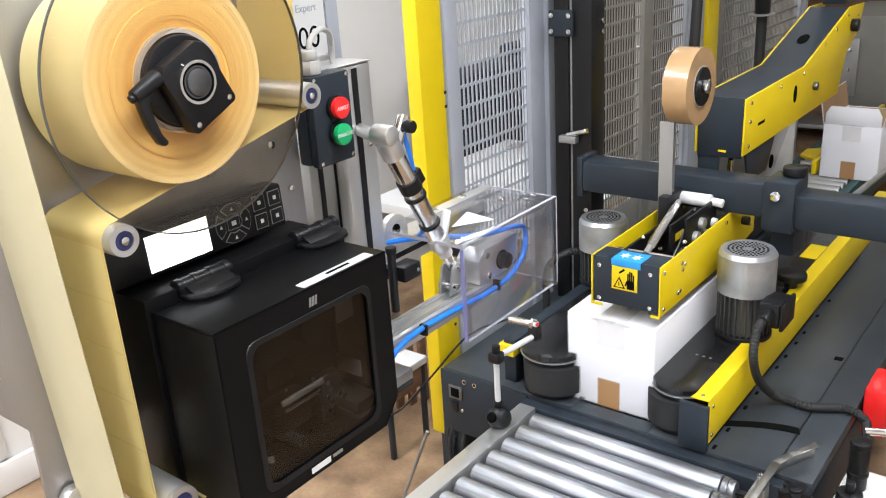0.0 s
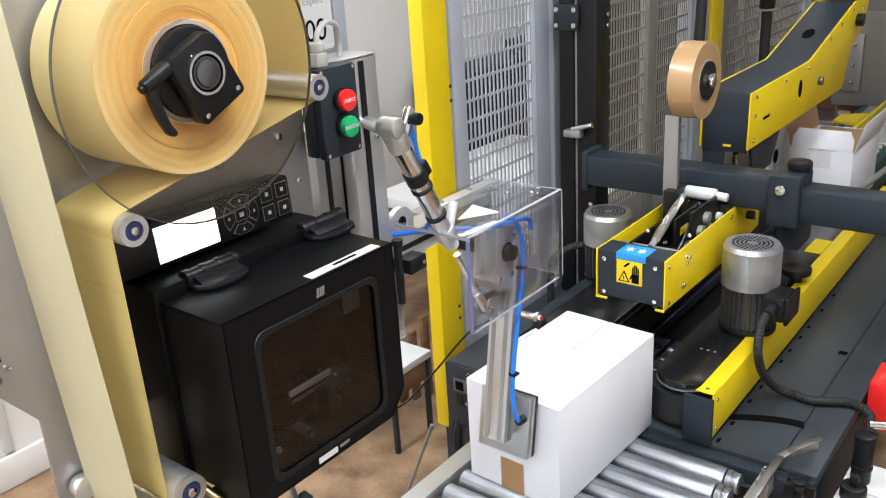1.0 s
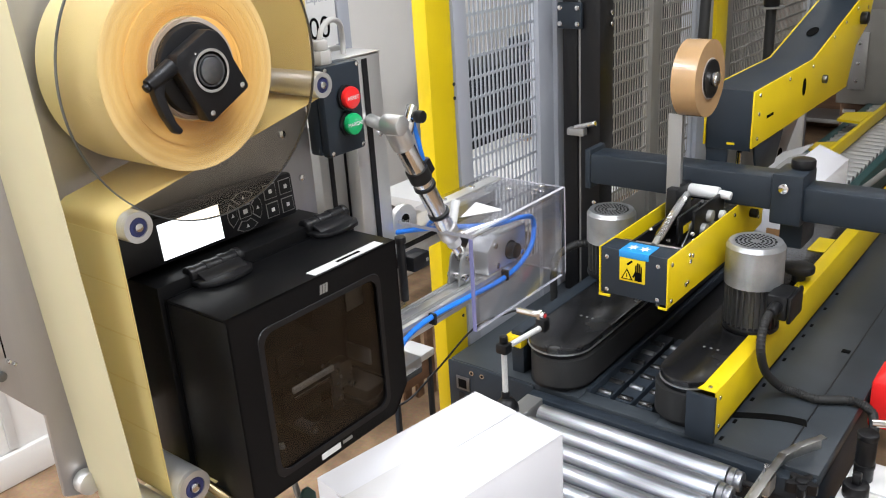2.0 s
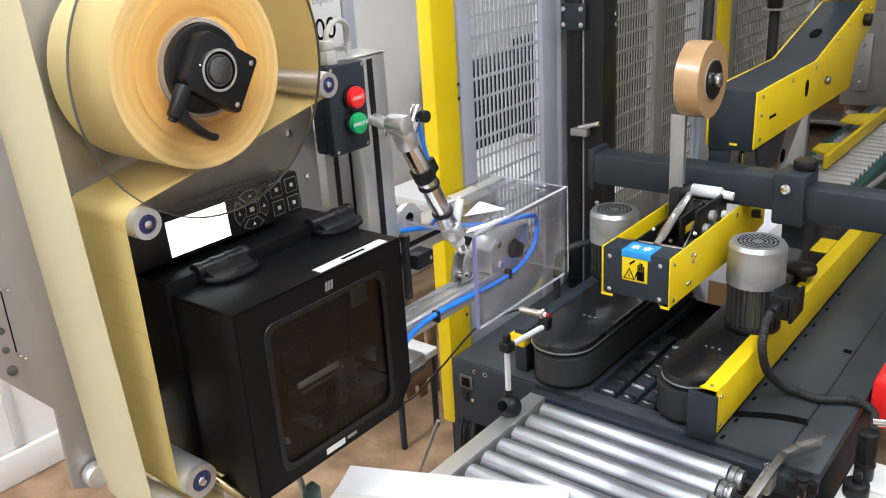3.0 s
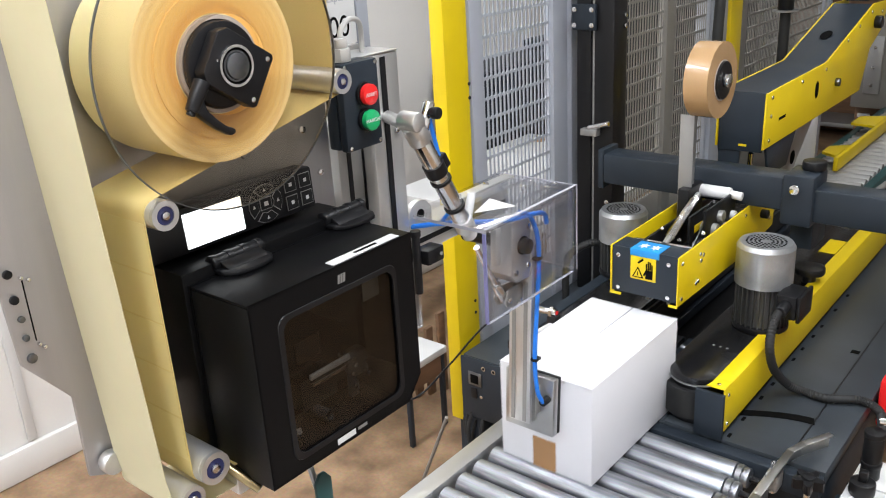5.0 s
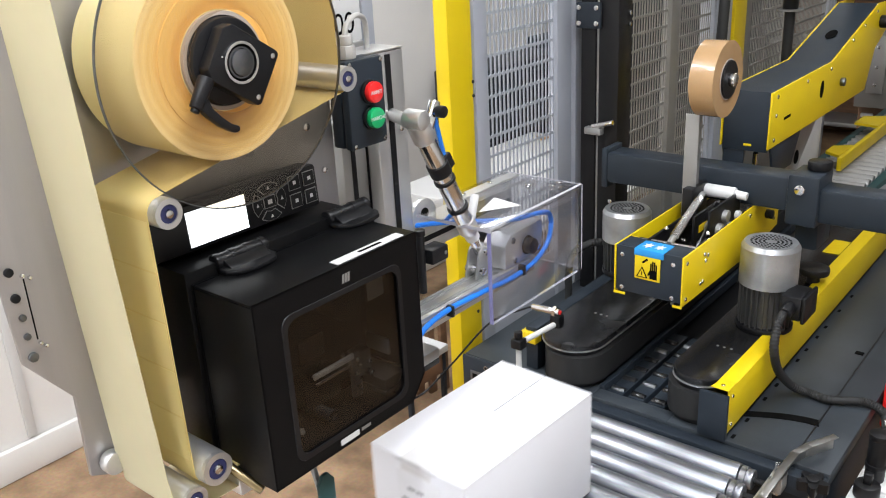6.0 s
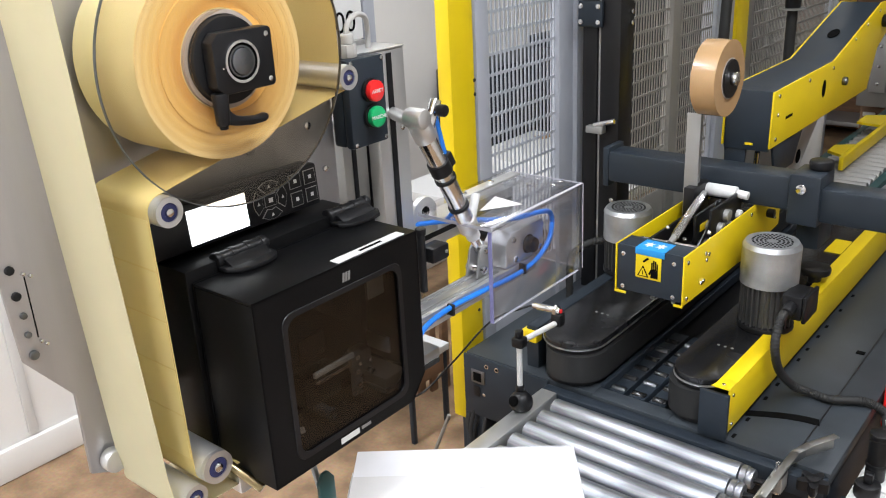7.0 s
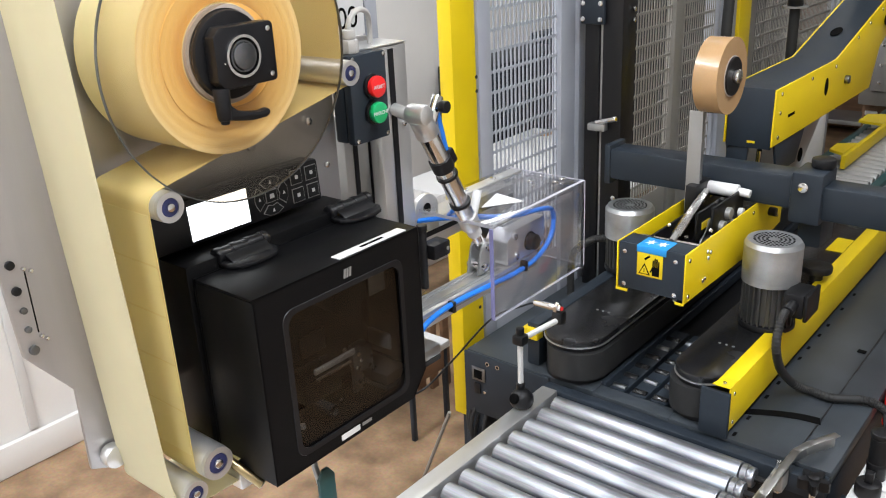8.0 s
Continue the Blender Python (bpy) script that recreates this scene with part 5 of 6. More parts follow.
def swing_station():
    f = thing("pivot_frame", (0.0, -0.36, 1.2), "aluminium pivot frame carrying the label arm", "frame")
    part("beam", box((-0.10, -0.469, 1.172), (-0.06, -0.215, 1.212), 0.002), M_ALU, f)
    part("beam_slot", box((-0.0597, -0.46, 1.188), (-0.0590, -0.22, 1.196), 0), M_BLACK, f)
    part("eye_plate", prism([(-0.445 + 0.026 * math.cos(t), 1.232 + 0.026 * math.sin(t)) for t in [math.pi * q / 12 for q in range(13)]] + [(-0.471, 1.20), (-0.419, 1.20)], -0.062, -0.052, 0.001), M_ALU, f)
    part("eye_hole", rod((-0.052, -0.445, 1.236), (-0.0512, -0.445, 1.236), 0.0085, seg=20), M_INK, f)
    part("bearing_block", box((0.018, -0.372, 1.145), (0.030, -0.295, 1.205), 0.003), M_ALU, f)
    part("axle", rod((-0.06, PIV.y, PIV.z), (0.062, PIV.y, PIV.z), 0.012, seg=20, bev=0.001), M_BLACK, f)
    # acrylic cover
    g = thing("acrylic_guard", (0.0, -0.34, 1.1), "clear acrylic safety cover round the arm pivot", "safety cover")
    gl = []
    gl.append(part("side_panel", box((0.073, -0.461, 1.099), (0.078, -0.232, 1.234), 0.0008), M_CLEAR, g))
    gl.append(part("top_panel", box((-0.068, -0.461, 1.2345), (0.078, -0.222, 1.2395), 0.0008), M_CLEAR, g))
    gl.append(part("end_panel", box((-0.068, -0.2275, 1.099), (0.0725, -0.2225, 1.2340), 0.0008), M_CLEAR, g))
    gl.append(part("rear_panel", box((-0.0505, -0.60, 1.065), (-0.0465, -0.462, 1.15), 0.0008), M_CLEAR, g))
    for o in gl:
        o.visible_shadow = False
    part("edge_strip", box((0.0728, -0.4632, 1.099), (0.0782, -0.4612, 1.234), 0), M_EDGE, g, "violet-tinted cut edge")
    part("bottom_edge", box((0.0735, -0.4612, 1.0978), (0.0778, -0.232, 1.0988), 0), M_RIM, g, "bright cut edge")
    part("bottom_edge", box((-0.0500, -0.60, 1.0638), (-0.0470, -0.462, 1.0648), 0), M_RIM, g, "bright cut edge")
    for lo, hi in (((0.0735, -0.461, 1.2397), (0.0782, -0.222, 1.2403)), ((0.0782, -0.2245, 1.10), (0.0788, -0.2225, 1.2395)), ((-0.068, -0.2222, 1.2385), (0.078, -0.2216, 1.2402)),
                   ((-0.068, -0.2222, 1.099), (0.0725, -0.2216, 1.1005)), ((-0.0686, -0.2275, 1.10), (-0.0681, -0.2225, 1.234)), ((0.0730, -0.4618, 1.2343), (0.0782, -0.4611, 1.2395)), ((-0.068, -0.4618, 1.2347), (0.073, -0.4611, 1.2393))):
        part("cut_edge", box(lo, hi, 0), M_RIM, g)
    part("strap", box((-0.05, -0.40, 1.2402), (-0.03, -0.235, 1.2440), 0.001), M_ALU, g)
    for x, y in ((-0.04, -0.37), (-0.04, -0.30), (0.01, -0.27), (0.045, -0.255), (0.045, -0.235)):
        part("screw", bolt((x, y, 1.2440 if x < 0 else 1.2398), (0, 0, 1), 0.005, 0.003), M_CHROME, g)
    part("arrow_sticker", prism([(0.02, -0.41), (0.055, -0.355), (0.0, -0.345)], 1.2399, 1.2404, axis="z"), M_WHITE, g, "white triangular sticker")


swing_station()


def label_arm():
    a = thing("swing_applicator", PIV, "aluminium label arm with vacuum pad and blue air hose", "swing arm")
    x0, x1 = 0.010, 0.052
    b = box((x0, -0.648, 1.126), (x1, -0.315, 1.148), 0.0015)
    part("profile", b, M_ALU, a, "slotted aluminium profile")
    part("slot", box((x0 + 0.006, -0.645, 1.1482), (x0 + 0.013, -0.40, 1.1488), 0), M_GREYST, a)
    part("slot", box((x0 + 0.028, -0.645, 1.1482), (x0 + 0.035, -0.40, 1.1488), 0), M_GREYST, a)
    part("slot", box((x1 + 0.0002, -0.645, 1.134), (x1 + 0.0008, -0.34, 1.142), 0), M_GREYST, a)
    hub = part("hub_block", prism([(-0.390, 1.149), (-0.300, 1.149), (-0.292, 1.16), (-0.292, 1.20), (-0.375, 1.20), (-0.39, 1.185)], 0.010, 0.050, 0.002), M_ALU, a)
    part("bore", rod((0.050, PIV.y, PIV.z), (0.0512, PIV.y, PIV.z), 0.0145, seg=26), M_INK, hub)
    for y, z in ((-0.372, 1.19), (-0.305, 1.158), (-0.368, 1.158)):
        part("screw", bolt((0.050, y, z), (1, 0, 0), 0.005, 0.003), M_CHROME, hub)
    cp = [(-0.442, 1.149), (-0.402, 1.149), (-0.405, 1.188), (-0.422, 1.195), (-0.432, 1.188)]
    br = part("clevis_bracket", prism(cp, 0.014, 0.018, 0.001), M_GREYST, a)
    part("clevis_plate", prism(cp, 0.032, 0.036, 0.001), M_GREYST, br)
    part("pin", rod((0.010, -0.420, 1.186), (0.040, -0.420, 1.186), 0.005, seg=14, bev=0.001), M_CHROME, br)
    part("pin", rod((0.010, -0.430, 1.160), (0.042, -0.430, 1.160), 0.006, seg=14, bev=0.001), M_CHROME, br)
    pad = part("vacuum_pad", box((-0.020, -0.681, 1.098), (0.075, -0.577, 1.113), 0.002), M_STEEL, a, "grey flat vacuum pad")
    part("pad_face", box((-0.020, -0.681, 1.090), (0.075, -0.577, 1.0975), 0.002), M_RUBBER, pad)
    part("pad_mount", box((0.012, -0.64, 1.1135), (0.050, -0.59, 1.1257), 0.001), M_ALU, pad)
    ft = part("air_fitting", rod((0.064, -0.612, 1.1135), (0.064, -0.612, 1.130), 0.007, seg=12, bev=0.001), M_BLACK, pad)
    part("air_hose", hose([(0.064, -0.612, 1.128), (0.062, -0.585, 1.142), (0.0585, -0.53, 1.146), (0.058, -0.45, 1.142), (0.058, -0.38, 1.138), (0.059, -0.325, 1.145), (0.058, -0.288, 1.165), (0.056, -0.276, 1.19)], 0.0037, seg=10), M_BLUE, ft)
    for y in (-0.53, -0.36):
        part("hose_clip", box((0.0525, y - 0.0025, 1.134), (0.0635, y + 0.0025, 1.150), 0.001), M_BLACK, a)
    return a


ARM = label_arm()
# fixed length of blue hose from the cover to the pivot
H = thing("air_hose", (0.0, -0.40, 1.2), "blue pneumatic hose looping over the arm pivot", "hose")
part("tube", hose([(-0.06, -0.47, 1.222), (-0.02, -0.44, 1.226), (0.03, -0.42, 1.231), (0.050, -0.37, 1.222), (0.058, -0.32, 1.218), (0.057, -0.285, 1.208), (0.056, -0.276, 1.19)], 0.0037, seg=10), M_BLUE, H)
part("tube", hose([(0.03, -0.51, 1.405), (0.03, -0.50, 1.37), (0.022, -0.475, 1.31), (0.01, -0.45, 1.26), (-0.02, -0.44, 1.226)], 0.003, seg=8), M_BLUE, H)

CLEV = Vector((0.025, -0.537, 1.397))
PIN = Vector((0.025, -0.420, 1.186))


def cylinder():
    c = thing("air_cylinder", CLEV, "stainless pneumatic cylinder that swings the arm", "air cylinder")
    d = (PIN - CLEV).normalized()
    p = lambda s: CLEV + d * s
    part("barrel", rod(p(0.012), p(0.185), 0.0128, seg=32, bev=0.001), M_CHROME, c)
    part("end_cap", rod(p(0.0), p(0.030), 0.0150, seg=28, bev=0.002), M_ALU, c)
    part("nose", rod(p(0.178), p(0.200), 0.0145, seg=28, bev=0.002), M_ALU, c)
    part("neck", rod(p(0.200), p(0.216), 0.0105, seg=24, bev=0.002), M_WHITE, c)
    part("eye", rod((0.010, CLEV.y - 0.002, CLEV.z + 0.004), (0.040, CLEV.y - 0.002, CLEV.z + 0.004), 0.0130, seg=24, bev=0.003), M_ALU, c)
    side = d.cross(Vector((1, 0, 0))).normalized()
    if side.y < 0:
        side = -side
    f = part("flow_valve", rod(p(0.02) + side * 0.012, p(0.0) + side * 0.042, 0.008, seg=16, bev=0.001), M_CHROME, c)
    part("valve_knob", rod(p(0.006) + side * 0.030 + Vector((0.01, 0, 0)), p(0.006) + side * 0.030 + Vector((0.022, 0, 0)), 0.008, seg=14, bev=0.002), M_BLACK, f)
    part("end_valve", rod(p(0.19) + side * 0.010, p(0.165) + side * 0.038, 0.006, seg=14, bev=0.001), M_WHITE, c)
    for s in (0.070, 0.098, 0.150):
        part("band", ring(p(s), p(s + (0.018 if s < 0.08 else 0.004)), 0.0150, 0.0127, seg=28), M_BLACK, c)
    part("band_block", box((-0.009, -0.008, 0), (0.009, 0.008, 0.022), 0.002, None, at(*(p(0.068) + side * 0.014)) @ d.to_track_quat("Z", "Y").to_matrix().to_4x4()), M_BLACK, c)
    r = part("piston_rod", rod(p(0.12), p((PIN - CLEV).length), 0.0045, seg=16), M_CHROME, c)
    e = (PIN - CLEV).length
    part("fork", rod(p(e - 0.035), p(e + 0.004), 0.0075, seg=12, bev=0.001), M_CHROME, r)
    return c, r, d


CYL, ROD, CDIR = cylinder()
mt = thing("cylinder_mount", (-0.03, -0.51, 1.40), "aluminium bracket holding the air cylinder on the column", "bracket")
part("arm", rod((-0.0505, -0.500, 1.392), (0.0095, CLEV.y, CLEV.z), 0.0085, seg=16), M_ALU, mt)

# ---- cartons ----
BW, BL, BH = 0.188, 0.322, 0.190


FRONT = []


def carton(name, label, flaps):
    c = thing(name, (0, 0, 0), label, "carton", "cartons")
    w, l = BW / 2, BL / 2
    th = 0.003
    b = bmesh.new()
    ring4 = lambda ww, ll, z: [b.verts.new((sx * ww, sy * ll, z)) for sx, sy in ((-1, -1), (1, -1), (1, 1), (-1, 1))]
    o0, o1, i1, i0 = ring4(w, l, 0), ring4(w, l, BH), ring4(w - th, l - th, BH), ring4(w - th, l - th, th)
    for u, v in ((o0, o1), (o1, i1), (i1, i0)):
        for k in range(4):
            b.faces.new((u[k], u[(k + 1) % 4], v[(k + 1) % 4], v[k]))
    b.faces.new(o0[::-1])
    b.faces.new(i0)
    bmesh.ops.recalc_face_normals(b, faces=b.faces)
    bmesh.ops.bevel(b, geom=[e for e in b.edges if e.calc_length() > 0.02], offset=0.0012, segments=2, affect="EDGES", profile=0.5)
    part("body", b, M_CARTON, c)
    for sy in (-1, 1):
        lo, hi = sorted((sy * (l - th - 0.0005), sy * (l - th - 0.0020)))
        part("lining", box((-w + th + 0.0005, lo, th + 0.001), (w - th - 0.0005, hi, BH - 0.002), 0), M_KRAFTIN, c, "brown inner face")
    if flaps:
        fp = prism([(-w + 0.004, 0), (w - 0.004, 0), (w - 0.004, 0.040), (w - 0.018, 0.066), (-w + 0.018, 0.066), (-w + 0.004, 0.040)], 0.0, 0.0028, 0.0006, axis="y")
        o = part("front_flap", fp, M_CARTON, c)
        o.location = (0, -l + 0.0002, BH - 0.0030)
        FRONT.append(o)
    out = {}
    for nm, s in (("left", -1), ("right", 1)):
        fb = box((0, -l, 0), (w - 0.0009, l, 0.0028), 0.0008) if s < 0 else box((-w + 0.0009, -l, 0), (0, l, 0.0028), 0.0008)
        o = part("top_flap", fb, M_CARTON, c)
        o.location = (s * w, 0, BH + 0.0003)
        out[nm] = o
        lb = box((0.003, -l + 0.003, -0.0007), (w - 0.003, l - 0.003, -0.0002), 0) if s < 0 else box((-w + 0.003, -l + 0.003, -0.0007), (-0.003, l - 0.003, -0.0002), 0)
        part("flap_lining", lb, M_KRAFTIN, o, "brown inner face")
    part("tape_strip", box((-0.026, -l - 0.0006, 0.0), (0.022, -l - 0.0001, 0.062), 0), M_KRAFT, c, "brown closing tape end")
    arc = [(-0.045 + 0.09 * k / 10, BH + 0.0008 + 0.0035 * math.sin(math.pi * k / 10)) for k in range(11)]
    part("lifted_edge", prism(arc + [(0.040, BH - 0.0012), (-0.040, BH - 0.0012)], -l - 0.0018, -l - 0.0009, axis="y"), M_SCUFF, c, "torn greyish board edge")
    if flaps:
        part("tape_end", box((-0.030, -l - 0.0012, BH - 0.055), (0.030, -l - 0.0008, BH - 0.004), 0), M_CLEARTAPE, c, "clear tape end")
        part("top_tape", box((w - 0.030, -l, 0.0031), (w + 0.030, 0.02, 0.0035), 0), M_CLEARTAPE, out["left"], "clear closing tape")
    else:
        part("top_tape", box((-0.030, -l, BH + 0.0033), (0.030, 0.02, BH + 0.0037), 0), M_CLEARTAPE, c, "clear closing tape")
        part("tape_end", box((-0.030, -l - 0.0007, BH - 0.055), (0.030, -l - 0.0002, BH + 0.0035), 0), M_CLEARTAPE, c, "clear tape end")
    return c, out


M_SCUFF = mat("scuffed_board", (0.60, 0.59, 0.60), 0.6, var=0.25, scale=60, fine=300, dirt=(0.44, 0.43, 0.43))
M_CLEARTAPE = mat("clear_packing_tape", (0.68, 0.67, 0.67), 0.16, var=0.03, scale=20, bump=0.05)
BOX1, F1 = carton("carton", "white cardboard carton, taped, riding on the rollers", False)
BOX2, F2 = carton("carton", "white cardboard carton arriving with open top flaps", True)


# ---- labels that the arm sets on the cartons ----
LW, LH = 0.086, 0.076


def shipping_label():
    """A printed label, facing -y, its upper edge up; the origin is at its middle."""
    t = thing("shipping_label", (0, 0, 0), "thin white label with smudged grey print, stuck on a carton's end", "label", "applied labels")
    part("paper", box((-LW / 2, -0.00045, -LH / 2), (LW / 2, 0, LH / 2), 0), M_PAPER, t)
    rnd = random.Random(11)
    for row, (z, n) in enumerate(((-0.012, 4), (-0.019, 5), (-0.026, 4), (0.010, 2))):
        x = -0.034 + 0.004 * row
        for k in range(n):
            wd = rnd.uniform(0.007, 0.017)
            part("print_bar", box((x, -0.0007, z - 0.0028), (min(x + wd, LW / 2 - 0.003), -0.0005, z + 0.0028), 0), M_PRINT, t)
            x += wd + 0.0025
    return t


M_PAPER = mat("label_paper", (0.72, 0.72, 0.74), 0.5, var=0.03, scale=20, bump=0.01)
M_PRINT = mat("smudged_grey_print", (0.36, 0.36, 0.38), 0.6, var=0.4, scale=90, bump=0)
LABELS = [shipping_label(), shipping_label()]


# ---- infeed and background ----
def infeed():
    c = thing("infeed_conveyor", (0.03, 2.3, 0), "infeed roller conveyor with yellow guide", "conveyor")
    first = None
    for k in range(26):
        y = 1.60 + 0.055 * k
        if first is None:
            first = part("roller", rod((-0.19, y, 0.678), (0.022, y, 0.678), 0.0215, seg=20, bev=0.001), M_GREYST, c)
        else:
            r = new("roller", first.data)
            r.parent = c
            r.location = (0, 0.055 * k, 0)
    for x in (-0.205, 0.045):
        part("side_rail", box((x - 0.012, 1.56, 0.58), (x + 0.016, 3.1, 0.698), 0.002), M_TEAL, c, "dark green side rail")
        for y in (1.7, 3.0):
            part("leg", box((x - 0.02, y - 0.02, 0), (x + 0.02, y + 0.02, 0.58), 0.002), M_DARK, c)
    g = part("side_guide", box((-0.104, 1.86, 0.703), (-0.088, 2.9, 0.752), 0.002), M_YELLOW, c, "yellow side guide")
    part("guide_tip", prism([(-0.165, 1.93), (-0.165, 2.02), (-0.105, 2.06), (-0.105, 1.89)], 0.742, 0.752, axis="z"), M_YELLOW, g)
    part("guide_plate", prism([(-0.20, 2.42), (-0.105, 2.40), (-0.105, 2.60), (-0.20, 2.55)], 0.742, 0.752, axis="z"), M_YELLOW, g)
    part("guide_rod", rod((0.15, 1.30, 0.80), (0.24, 2.2, 0.83), 0.009, seg=14), M_GREYST, c)
    w = thing("hole_bracket", (-0.09, 1.55, 0.7), "stainless guide bracket with round holes", "bracket")
    part("plate", prism([(1.20, 0.78), (1.30, 0.78), (1.62, 1.05), (1.70, 1.12), (1.62, 1.14), (1.45, 1.05), (1.25, 0.86)], -0.095, -0.09, 0.001), M_STEEL, w)
    for y, z in ((1.45, 0.99), (1.55, 1.06), (1.35, 0.88)):
        part("hole", rod((-0.0898, y, z), (-0.0892, y, z), 0.022, seg=20), M_INK, w)
    part("foot", box((-0.10, 1.25, 0.70), (-0.085, 1.32, 0.785), 0.002), M_STEEL, w)
    t = thing("tape_drum", (-0.22, 1.78, 0.70), "white plastic drum behind the guide bracket", "drum")
    part("drum", rod((-0.22, 1.78, 0.70), (-0.22, 1.78, 0.94), 0.07, seg=28, bev=0.004), M_WHITE, t)
    k = thing("infeed_cabinet", (0.2, 3.4, 0.0), "grey steel machine cabinet behind the infeed", "cabinet")
    part("body", box((-0.36, 3.0, 0.69), (0.75, 3.6, 1.12), 0.004), M_DIM_GREY, k)
    part("door_strip", box((-0.31, 2.985, 0.76), (-0.24, 2.999, 1.02), 0.002), M_GREYST, k)
    part("base", box((-0.36, 3.1, 0.0), (0.75, 3.6, 0.689), 0.004), M_WOOD, k, "dark brown base")
    for j in range(7):
        part("mark_bar", box((-0.345 + 0.012 * (j % 2), 3.085, 0.42 + 0.034 * j), (-0.29 + 0.012 * (j % 2), 3.099, 0.44 + 0.034 * j), 0.004), M_WHITE, k)
    for z in (0.80, 0.88, 0.97):
        part("bolt", bolt((-0.275, 2.985, z), (0, -1, 0), 0.008, 0.005), M_CHROME, k)
    h = thing("cable_duct", (-0.30, 1.1, 1.2), "black corrugated cable duct hanging by the fence", "cable duct")
    part("duct", hose([(-0.33, 1.35, 2.999), (-0.33, 1.33, 1.7), (-0.32, 1.29, 1.45), (-0.31, 1.25, 1.25), (-0.31, 1.24, 1.05)], 0.016, seg=12), M_RUBBER, h)
    h = thing("cable_duct", (-0.2, 1.6, 1.2), "black corrugated cable duct with a clamp", "cable duct")
    part("duct", hose([(-0.25, 1.45, 2.999), (-0.24, 1.48, 1.7), (-0.22, 1.53, 1.48), (-0.21, 1.54, 1.38)], 0.019, n=16, seg=12, ribs=0.05), M_RUBBER, h)
    part("cuff", rod((-0.21, 1.54, 1.30), (-0.21, 1.54, 1.385), 0.024, seg=16, bev=0.002), M_BLACK, h)
    part("flange", rod((-0.21, 1.54, 1.295), (-0.21, 1.54, 1.30), 0.040, seg=18), M_GREYST, h)
    part("tail", rod((-0.21, 1.54, 1.08), (-0.21, 1.54, 1.295), 0.016, seg=14), M_RUBBER, h)


infeed()


def backroom():
    # things behind the fence
    t = thing("packing_table", (-1.2, 1.7, 0), "white-topped packing table behind the fence", "table")
    part("tabletop", box((-1.58, 1.1, 0.57), (-0.75, 2.1, 0.61), 0.003), M_WHITE, t)
    for x in (-1.55, -0.80):
        for y in (1.15, 2.05):
            part("leg", box((x - 0.025, y - 0.025, 0), (x + 0.025, y + 0.025, 0.57), 0.003), M_GREYST, t)
    s = thing("paper_stack", (-1.3, 1.9, 0.61), "stack of papers with a brown card on the packing table", "papers")
    part("paper_block", box((-1.5, 1.5, 0.611), (-1.1, 2.0, 0.66), 0.002), M_WHITE, s)
    part("card", box((-1.42, 1.88, 0.6605), (-1.36, 1.96, 0.664), 0.001), M_KRAFT, s, "brown card")
    k = thing("dark_machine", (-1.7, 2.6, 0.0), "dark machine standing against the wall", "machine")
    part("body", box((-1.87, 1.75, 0.62), (-1.62, 2.75, 0.96), 0.01), M_DARK, k)
    part("base", box((-1.87, 1.78, 0.0), (-1.64, 2.72, 0.619), 0.006), M_DARK, k)
    part("hood", box((-1.84, 2.45, 0.961), (-1.66, 2.74, 1.02), 0.02), M_DARK, k)
    b = thing("leaning_board", (-1.1, 0.75, 0), "brown wooden boards standing behind the post", "board")
    for q in range(4):
        part("plank", box((-1.15 + 0.025 * q, 0.70 + 0.04 * q, 0.0), (-1.135 + 0.025 * q, 0.735 + 0.04 * q, 0.22 + 0.05 * q), 0.002), M_WOOD, b)
    s = thing("low_bench", (-1.05, 0.6, 0.0), "low bench with a white top", "bench")
    part("top", box((-1.20, 0.44, 0.275), (-0.935, 0.64, 0.30), 0.003), M_WHITE, s)
    for x in (-1.185, -0.95):
        for y in (0.455, 0.625):
            part("leg", box((x - 0.008, y - 0.008, 0.0), (x + 0.008, y + 0.008, 0.275), 0.002), M_DARK, s)
    part("apron", box((-1.19, 0.45, 0.20), (-0.945, 0.63, 0.274), 0.003), M_WOOD, s, "dark brown apron")
    # added cabinet that makes the view through the fence panels dark
    u = thing("backdrop_cabinet", (-1.75, 4.0, 0.0), "tall dark cabinet added as a dark backdrop behind the fence", "cabinet")
    part("body", box((-1.88, 2.80, 0.0), (-1.55, 4.97, 2.2), 0.006), M_WOOD, u)
    for q in range(4):
        part("door", box((-1.549, 2.83 + 0.535 * q, 0.05), (-1.535, 3.355 + 0.535 * q, 2.15), 0.004), M_DARK, u)
    # racks added to cover the bright far wall behind the arm
    for q in range(3):
        r = thing("backdrop_rack", (-0.95 + 1.15 * q, 5.2, 0.0), "tall brown rack with shelves, added to darken the far wall", "rack", "far storage racks")
        x0 = -1.5 + 1.15 * q
        part("back", box((x0, 5.33, 0.0), (x0 + 1.1, 5.38, 2.4), 0.004), M_WOOD, r)
        for z in (0.1, 0.65, 1.2, 1.75, 2.35):
            part("shelf", box((x0 + 0.03, 5.0, z), (x0 + 1.07, 5.33, z + 0.03), 0.003), M_GREYST, r)
        for x in (x0, x0 + 1.07):
            part("upright", box((x, 4.98, 0.0), (x + 0.03, 5.33, 2.4), 0.003), M_DARK, r)
    p = thing("wall_panel", (-1.89, 0.0, 0.1), "white wall trunking", "trunking")
    part("trunking", box((-1.898, -0.36, 0.12), (-1.885, -0.33, 1.2), 0.002), M_WHITE, p)
    c = thing("cable_bundle", (-0.38, 0.0, 0.3), "bundle of black cables hanging below the bed", "cables")
    rnd = random.Random(5)
